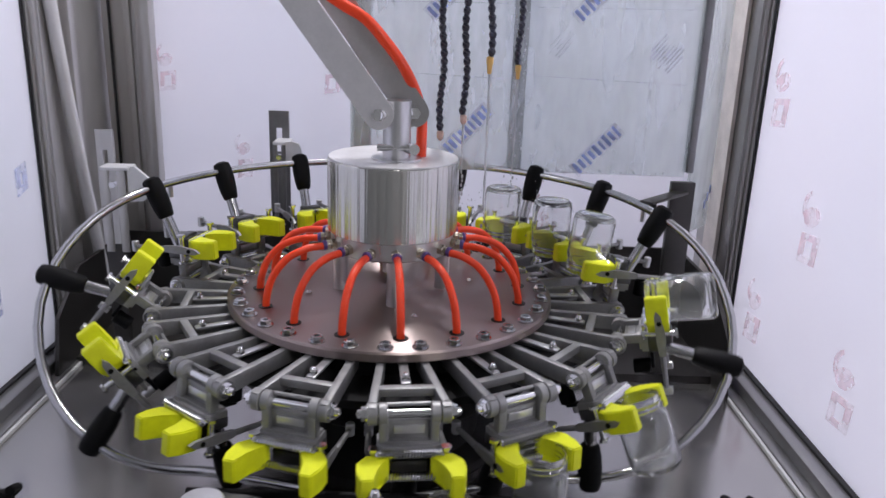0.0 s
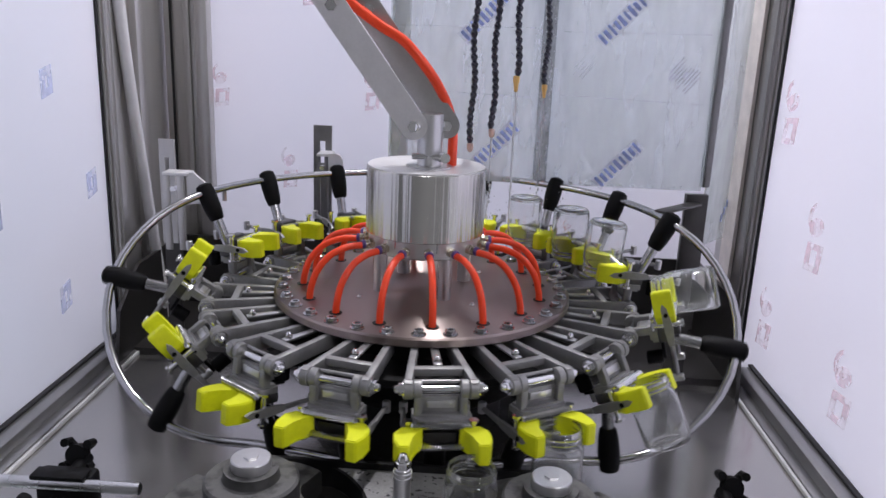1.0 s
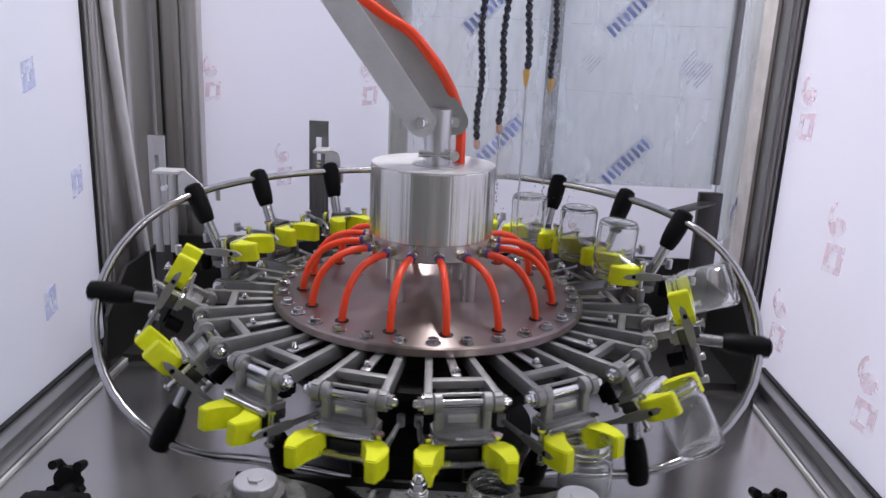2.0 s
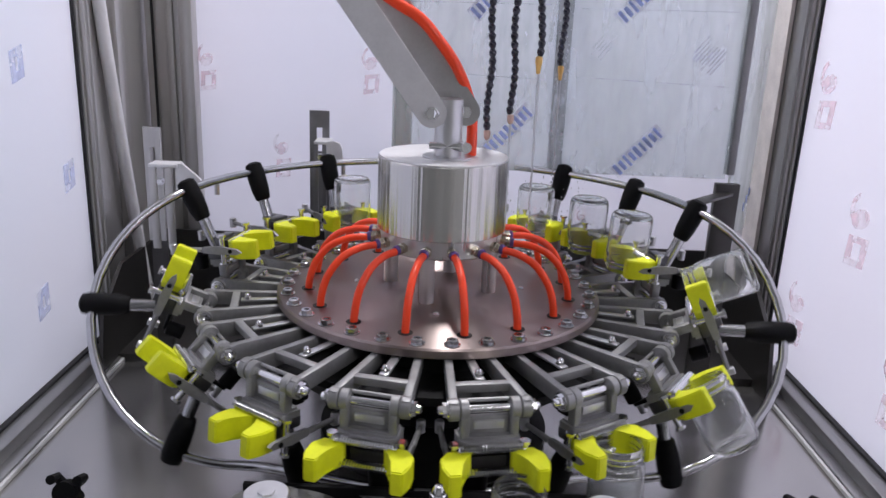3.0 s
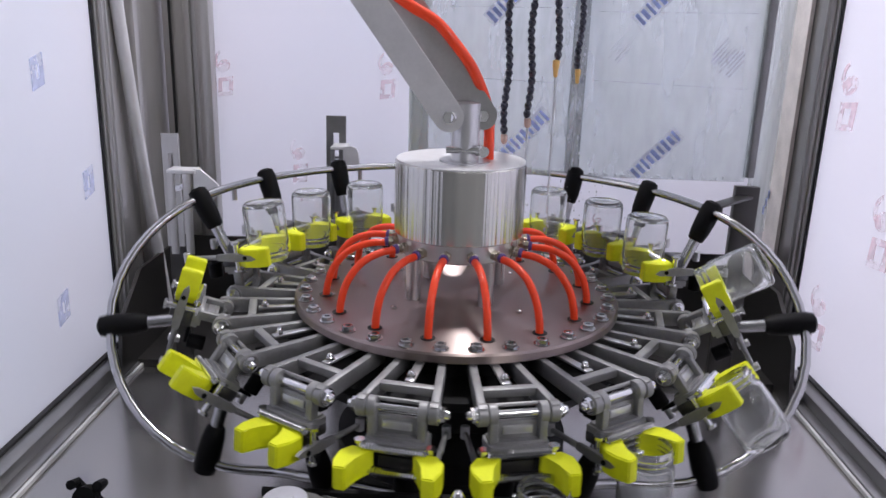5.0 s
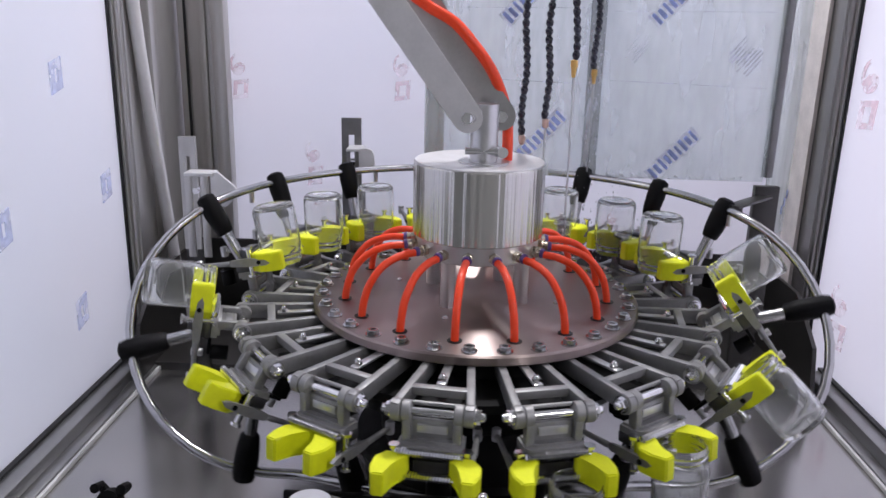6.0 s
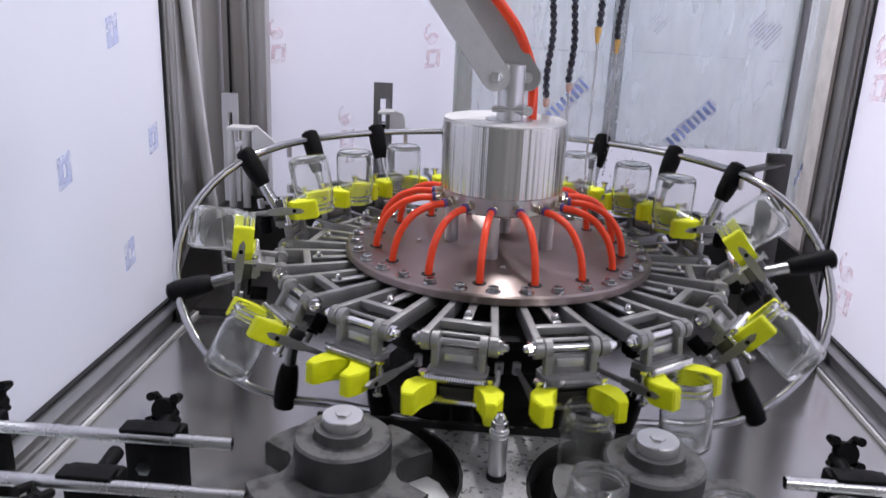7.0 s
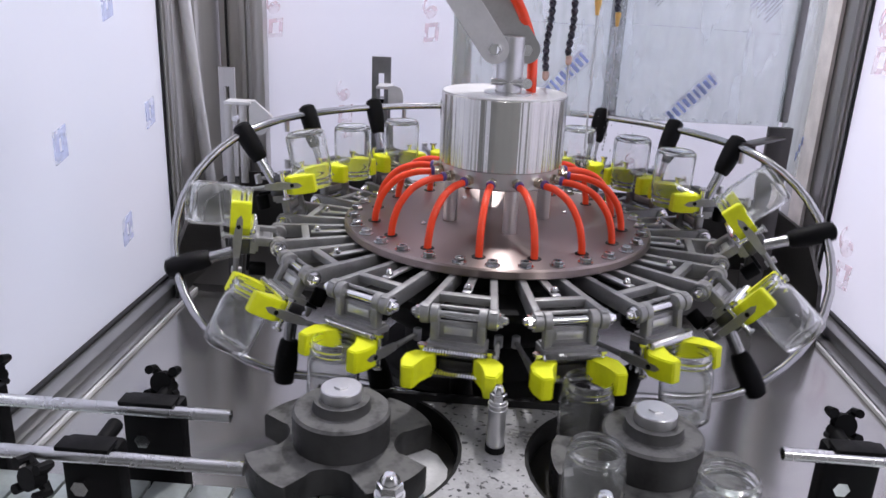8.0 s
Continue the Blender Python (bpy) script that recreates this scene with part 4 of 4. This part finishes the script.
def rinse_spray():
    """Fine drops that fly up round the jars over the rinse nozzles."""
    rng = random.Random(21)
    bm = blank()
    for q in range(420):
        a, r = radians(rng.uniform(38, 84)), rng.gauss(0.318, 0.022)
        z = -0.02 + abs(rng.gauss(0, 0.055))
        bmesh.ops.create_icosphere(bm, subdivisions=1, radius=rng.choice((0.0005, 0.0007, 0.0010)), matrix=Matrix.Translation((r * math.cos(a), r * math.sin(a), z)) @ Matrix.Diagonal((1, 1, rng.uniform(1, 3), 1)))
    for f in bm.faces:
        f.smooth = True
    tagged(part("rinse_spray", bm, DROPS, at=UP), "fine spray of rinse water over the rear jars", "water spray", kind="stuff")


rinse_spray()


def hose_manifold():
    bm = blank()
    add_box(bm, (0.10, 0.10, Z0 + 0.52), (0.16, 0.04, 0.04), None, 0.003)
    add_tube(bm, [(0.10, 0.10, Z0 + 0.53), (0.10, 0.10, TOP)], 0.012, 14)
    add_box(bm, (0.165, 0.215, Z0 + 0.52), (0.05, 0.26, 0.04), None, 0.003)
    tagged(part("spray_manifold", bm, STEEL), "steel block that feeds the spray hoses", "manifold")


hose_manifold()


# ---- transfer table in front ----
PLATE = -0.152
STAR_L, STAR_R = (-0.139, -0.367), (0.152, -0.369)


def starwheel(x, y, lab):
    th = thing("starwheel", lab, "starwheel", pose(x, y, Z0), group="starwheels")
    bm = blank()
    pts = []
    for i in range(4):
        # quarter of a round plate with one jar pocket in its middle
        for q in range(-22, 23):
            d = radians(q * 45 / 22.5)
            r, side = 0.091, 0.080 * math.sin(d)
            if abs(side) < 0.0292:
                r = min(r, 0.080 * math.cos(d) - math.sqrt(0.0292 ** 2 - side ** 2))
            pts.append((r * math.cos(math.pi / 2 * i + d), r * math.sin(math.pi / 2 * i + d)))
    add_prism(bm, pts, -0.1490, -0.1215)
    bmesh.ops.bevel(bm, geom=[e for e in bm.edges if abs(e.verts[0].co.z - e.verts[1].co.z) < 1e-6], offset=0.002, segments=1, affect="EDGES")
    part("star", bm, WORN_TOPLIT, th, "black nylon star plate with four pockets")
    bm = blank()
    add_lathe(bm, [(0, -0.1235), (0.044, -0.1235), (0.0465, -0.121), (0.0465, -0.090), (0.044, -0.0875), (0.028, -0.087), (0.0275, -0.086), (0.0265, -0.077), (0.0, -0.077)], 48)
    part("boss", bm, WORN_TOPLIT, th, "turned black nylon boss")
    bm = blank()
    add_lathe(bm, [(0, -0.077), (0.0190, -0.077), (0.0195, -0.076), (0.0195, -0.067), (0.0185, -0.066), (0, -0.066)], 32)
    add_lathe(bm, [(0, -0.066), (0.0075, -0.066), (0.0075, -0.0640), (0, -0.0635)], 6, smooth=False)
    part("clamp_cap", bm, STEEL, th, "bright steel clamp cap")
    bm = blank()
    add_tube(bm, [(0, 0, PLATE), (0, 0, -0.12)], 0.016, 16)
    part("shaft", bm, STEEL, th)
    return th


STARS = [starwheel(*STAR_L, "black nylon starwheel at the discharge side"), starwheel(*STAR_R, "black nylon starwheel at the infeed side")]


def transfer_table():
    th = thing("transfer_table", "grey speckled transfer plate between the starwheels", "table", pose(0, 0, Z0))
    bm = blank()
    # a plate with concave sides that follow the starwheels' paths
    pts = []
    for q in range(13):
        a = radians(60 - 130 * q / 12)
        pts.append((STAR_L[0] + 0.116 * math.cos(a), STAR_L[1] + 0.116 * math.sin(a)))
    for q in range(13):
        a = radians(250 - 130 * q / 12)
        pts.append((STAR_R[0] + 0.116 * math.cos(a), STAR_R[1] + 0.116 * math.sin(a)))
    add_prism(bm, pts, PLATE - 0.02, PLATE + 0.024)
    part("guide_plate", bm, SPECKLE, th, "speckled worn guide plate")
    bm = blank()
    add_box(bm, (0.0, -0.45, PLATE - 0.004), (0.12, 0.14, 0.008), None, 0.002)
    part("base_plate", bm, SPECKLE, th)
    # added black strip: shade and dirt at the plate's rear, given a shape
    bm = blank()
    add_box(bm, (-0.005, -0.2715, PLATE + 0.009), (0.36, 0.006, 0.046), None, 0.001)
    part("shade_strip", bm, HUBM, th, "added black strip for the shade and dirt behind the speckled plate")
    for q, (x, y) in enumerate((STAR_L, STAR_R)):
        bm = blank()
        add_prism(bm, [(x + 0.112 * math.cos(radians(a)), y + 0.112 * math.sin(radians(a))) for a in ((-80 if q == 0 else 100) + 5 * i for i in range(33))], PLATE - 0.02, PLATE)
        part("slide_disc", bm, DARK, th, "dark slide disc under the starwheel")
        bm = blank()
        lo = -72 if q == 0 else 118
        ring = [(x + r * math.cos(radians(a)), y + r * math.sin(radians(a))) for r, way in ((0.1158, 1), (0.1120, -1)) for a in ([lo + 5 * i for i in range(28)][::way])]
        add_prism(bm, ring, PLATE + 0.0004, PLATE + 0.0236)
        part("well_lining", bm, HUBM, th, "black lining round the starwheel's well")
    bm = blank()
    add_prism(bm, [(STAR_L[0] + r * math.cos(radians(a)), STAR_L[1] + r * math.sin(radians(a))) for r, a in [(0.103, -62 + 6 * q) for q in range(12)] + [(0.096, 18), (0.084, 32), (0.050, 10), (0.050, -62)]], PLATE - 0.001, PLATE + 0.0004)
    part("wear_plate", bm, WHITEP, th, "white plastic wear plate")
    bm = blank()
    for x, y in ((-0.08, -0.32), (0.09, -0.32), (-0.05, -0.47), (0.05, -0.47)):
        add_tube(bm, [(x, y, DECK - Z0), (x, y, PLATE - 0.01)], 0.012, 12)
    part("stand_offs", bm, STEEL, th)
    return th


transfer_table()


def guide_post(x, y, zlow, ztop, r, lab):
    th = thing("guide_post", lab, "post", pose(x, y, Z0), group="guide posts")
    bm = blank()
    add_lathe(bm, [(0, zlow), (r * 0.95, zlow), (r, zlow + 0.004), (r, ztop - 0.016), (r * 0.9, ztop - 0.015), (0, ztop - 0.015)], 24)
    for q in (0.020, 0.025):
        add_lathe(bm, [(r * 0.9, ztop - q - 0.001), (r * 1.12, ztop - q - 0.001), (r * 1.12, ztop - q + 0.001), (r * 0.9, ztop - q + 0.001)], 24)
    part("sleeve", bm, STEEL, th)
    bm = blank()
    add_lathe(bm, [(r * 0.8, zlow), (r * 1.14, zlow), (r * 1.14, zlow + 0.006), (r * 0.8, zlow + 0.006)], 24)
    part("collar", bm, BLACK, th, "black collar at the foot")
    part("cap_nut", cap_nut_mesh(r * 0.85, 0.016, (0, 0, ztop - 0.016)), CHROME, th)


guide_post(0.008, -0.357, PLATE + 0.024, -0.058, 0.0085, "steel guide post with a cap nut on the plate")
guide_post(-0.078, -0.480, PLATE - 0.004, -0.078, 0.0115, "short steel post with a cap nut")
guide_post(0.094, -0.480, PLATE - 0.004, -0.080, 0.0115, "short steel post with a cap nut")


def conveyor():
    th = thing("conveyor", "slatted conveyor chain along the front of the machine", "conveyor", pose(0, 0, Z0))
    bm = blank()
    add_box(bm, (0.28, -0.452, PLATE - 0.026), (1.82, 0.086, 0.028), None, 0.002)
    part("bed", bm, POSTM, th)
    slat = blank()
    add_box(slat, (0, -0.452, PLATE - 0.0030), (0.036, 0.078, 0.005), None, 0.001)
    slat = mesh_of("slat", slat, GREENISH)
    for i in range(46):
        part("slat", slat, GREENISH, th, at=pose(-0.60 + 0.039 * i, 0, 0))
    for x in (-0.46, 0.46):
        bm = blank()
        add_box(bm, (x, -0.452, (DECK - Z0 + PLATE - 0.04) / 2), (0.03, 0.08, PLATE - 0.04 - (DECK - Z0)))
        part("foot", bm, POSTM, th)
    bm = blank()
    add_box(bm, (1.05, -0.452, (PLATE - 0.04 - Z0) / 2), (0.05, 0.07, Z0 + PLATE - 0.04))
    part("leg", bm, POSTM, th)


conveyor()


def guide_bar(x0, x1, y, z, lab):
    bm = blank()
    add_tube(bm, [(x0, y, z), (x1, y, z)], 0.0058, 16, cap=False)
    add_tube(bm, [(x1, y, z), (x0, y, z)], 0.0042, 16, cap=False)
    return tagged(part("guide_bar", bm, BARM, at=UP), lab, "guide bar", "guide bars")


guide_bar(-0.50, -0.231, -0.410, -0.080, "bright tubular guide bar of the jar lane")
guide_bar(-0.50, -0.195, -0.486, -0.080, "bright tubular guide bar of the jar lane")
guide_bar(0.256, 0.52, -0.404, -0.080, "bright tubular guide bar of the infeed lane")


def star_knob(parent, m):
    bm = blank()
    add_tube(bm, [(0, 0, 0), (0, 0, 0.012)], 0.012, 16)
    for q in range(4):
        a = radians(45 + 90 * q)
        add_tube(bm, [(0.010 * math.cos(a), 0.010 * math.sin(a), 0.001), (0.019 * math.cos(a), 0.019 * math.sin(a), 0.001), (0.019 * math.cos(a), 0.019 * math.sin(a), 0.013)], 0.0052, 8)
    part("knob", bm, BLACK, parent, "black four-lobed clamping knob", m @ Matrix.Diagonal((0.85, 0.85, 1, 1)))


def bar_clamp(x, y, z, width, height, knob, lab):
    """A black clamp block that carries a guide bar on a post."""
    th = thing("bar_clamp", lab, "clamp", pose(x, y, Z0), group="bar clamps")
    bm = blank()
    add_box(bm, (0, 0.012, (z + 0.004 + DECK - Z0) / 2), (width, 0.020, z + 0.004 - (DECK - Z0)), None, 0.0045)
    part("block", bm, BLACK, th)
    bm = blank()
    add_box(bm, (0, 0.0, z + 0.007), (width * 0.9, 0.018, 0.004), None, 0.001)
    part("saddle", bm, BLACK, th)
    bm = blank()
    add_tube(bm, [(-0.008, 0.002, z - 0.034), (-0.008, -0.004, z - 0.034)], 0.0075, 6)
    part("bolt", bm, CHROME, th)
    bm = blank()
    add_tube(bm, [(0.0, 0.010, z - 0.008), (0.0, 0.050, z - 0.004)], 0.007, 10)
    part("stud", bm, BLACK, th)
    star_knob(th, knob)


bar_clamp(-0.308, -0.405, -0.080, 0.056, 0.07, pose(-0.006, 0.050, -0.080, 70, 0, 0), "black clamp block with four-lobed knob holding a guide bar")
bar_clamp(-0.328, -0.480, -0.080, 0.050, 0.07, pose(-0.030, -0.020, -0.090, 80, 0, -20), "black clamp block in front with four-lobed knob")
bar_clamp(0.322, -0.398, -0.080, 0.050, 0.07, pose(0.008, 0.055, -0.080, 70, 0, 0), "black clamp block with four-lobed knob at the infeed")

bar_clamp(-0.478, -0.405, -0.080, 0.050, 0.07, pose(-0.006, 0.050, -0.080, 70, 0, 0), "black clamp block at the side wall holding a guide bar's end")


# ---- jars ----
JAR_H = 0.078


def jar_mesh():
    """A clear glass jar, its mouth's middle in the origin, its base below."""
    h = -JAR_H
    outer = [(0.0, h + 0.003), (0.016, h + 0.001), (0.023, h), (0.0262, h + 0.003), (0.0272, h + 0.008), (0.0272, -0.024), (0.0262, -0.0185), (0.0243, -0.0150),
             (0.0238, -0.0140), (0.0250, -0.0130), (0.0256, -0.0120), (0.0250, -0.0110), (0.0238, -0.0100), (0.0238, -0.0080), (0.0250, -0.0070), (0.0256, -0.0060), (0.0250, -0.0050), (0.0238, -0.0040), (0.0240, -0.0014), (0.0234, -0.0003), (0.0228, 0.0)]
    inner = [(0.0222, -0.001), (0.0220, -0.015), (0.0240, -0.021), (0.0252, -0.026), (0.0252, h + 0.010), (0.0235, h + 0.006), (0.0, h + 0.0065)]
    bm = blank()
    add_lathe(bm, outer + inner, 40)
    return mesh_of("glass_jar", bm, GLASS, 60)


PICK = -69.0       # where the infeed starwheel hands a jar over
GRIP_X, GRIP_Z = 0.040, -0.036
JARS = []


def make_jars():
    me = jar_mesh()
    for j in range(17):
        k = 2 - j
        ob = new("glass_jar", me)
        ob.visible_shadow = False
        tagged(ob, "empty clear glass jar with a threaded wide mouth", "jar", "glass jars")
        JARS.append((k, ob))


def jar_pose(k, t):
    th = turned(t)
    phi = th + 22.5 * k
    behind = PICK - phi
    if behind <= 0:
        return UP @ pose(0, 0, 0, 0, 0, th) @ gripper_pose(phi, 22.5 * k) @ pose(GRIP_X, 0, GRIP_Z)
    z = PLATE + JAR_H + 0.014 * max(0.0, 1 - behind / 11) ** 1.5
    if behind < 39.75:
        a = radians(111 + 4 * behind)
        return UP @ pose(STAR_R[0] + 0.080 * math.cos(a), STAR_R[1] + 0.080 * math.sin(a), z)
    return UP @ pose(STAR_R[0] + (behind - 39.75) / 22.5 * 0.098, STAR_R[1] - 0.080, z)


make_jars()


# ---- motion of the machine ----
def jaw_gap(phi, held):
    """How far a jaw stands from its shut place."""
    q = (phi + 90 + 180) % 360 - 180
    wide = 0.008 * max(0.0, min(1.0, (24 - abs(q)) / 10))
    return wide if held else wide - 0.0098 * (1 - wide / 0.008)


def motions():
    steps = [q / 10 for q in range(81)]
    walk(CAR, [(t, UP @ pose(0, 0, 0, 0, 0, turned(t))) for t in steps])
    for s, star in zip((STAR_L, STAR_R), STARS):
        off = 69.0 if s is STAR_L else 111.0
        walk(star, [(t, pose(s[0], s[1], Z0, 0, 0, off + 4 * (PICK - turned(t)))) for t in steps])
    for a, g, js in GRIPPERS:
        walk(g, [(t, gripper_pose(turned(t) + a, a)) for t in steps])
        k = round(a / 22.5)
        k = k if k <= 2 else k - 16
        for j, s in zip(js, (1, -1)):
            walk(j, [(t, pose(0, s * jaw_gap(turned(t) + a, turned(t) + 22.5 * k > PICK), 0)) for t in steps[::2]])
    for k, ob in JARS:
        walk(ob, [(t, jar_pose(k, t)) for t in steps])


motions()
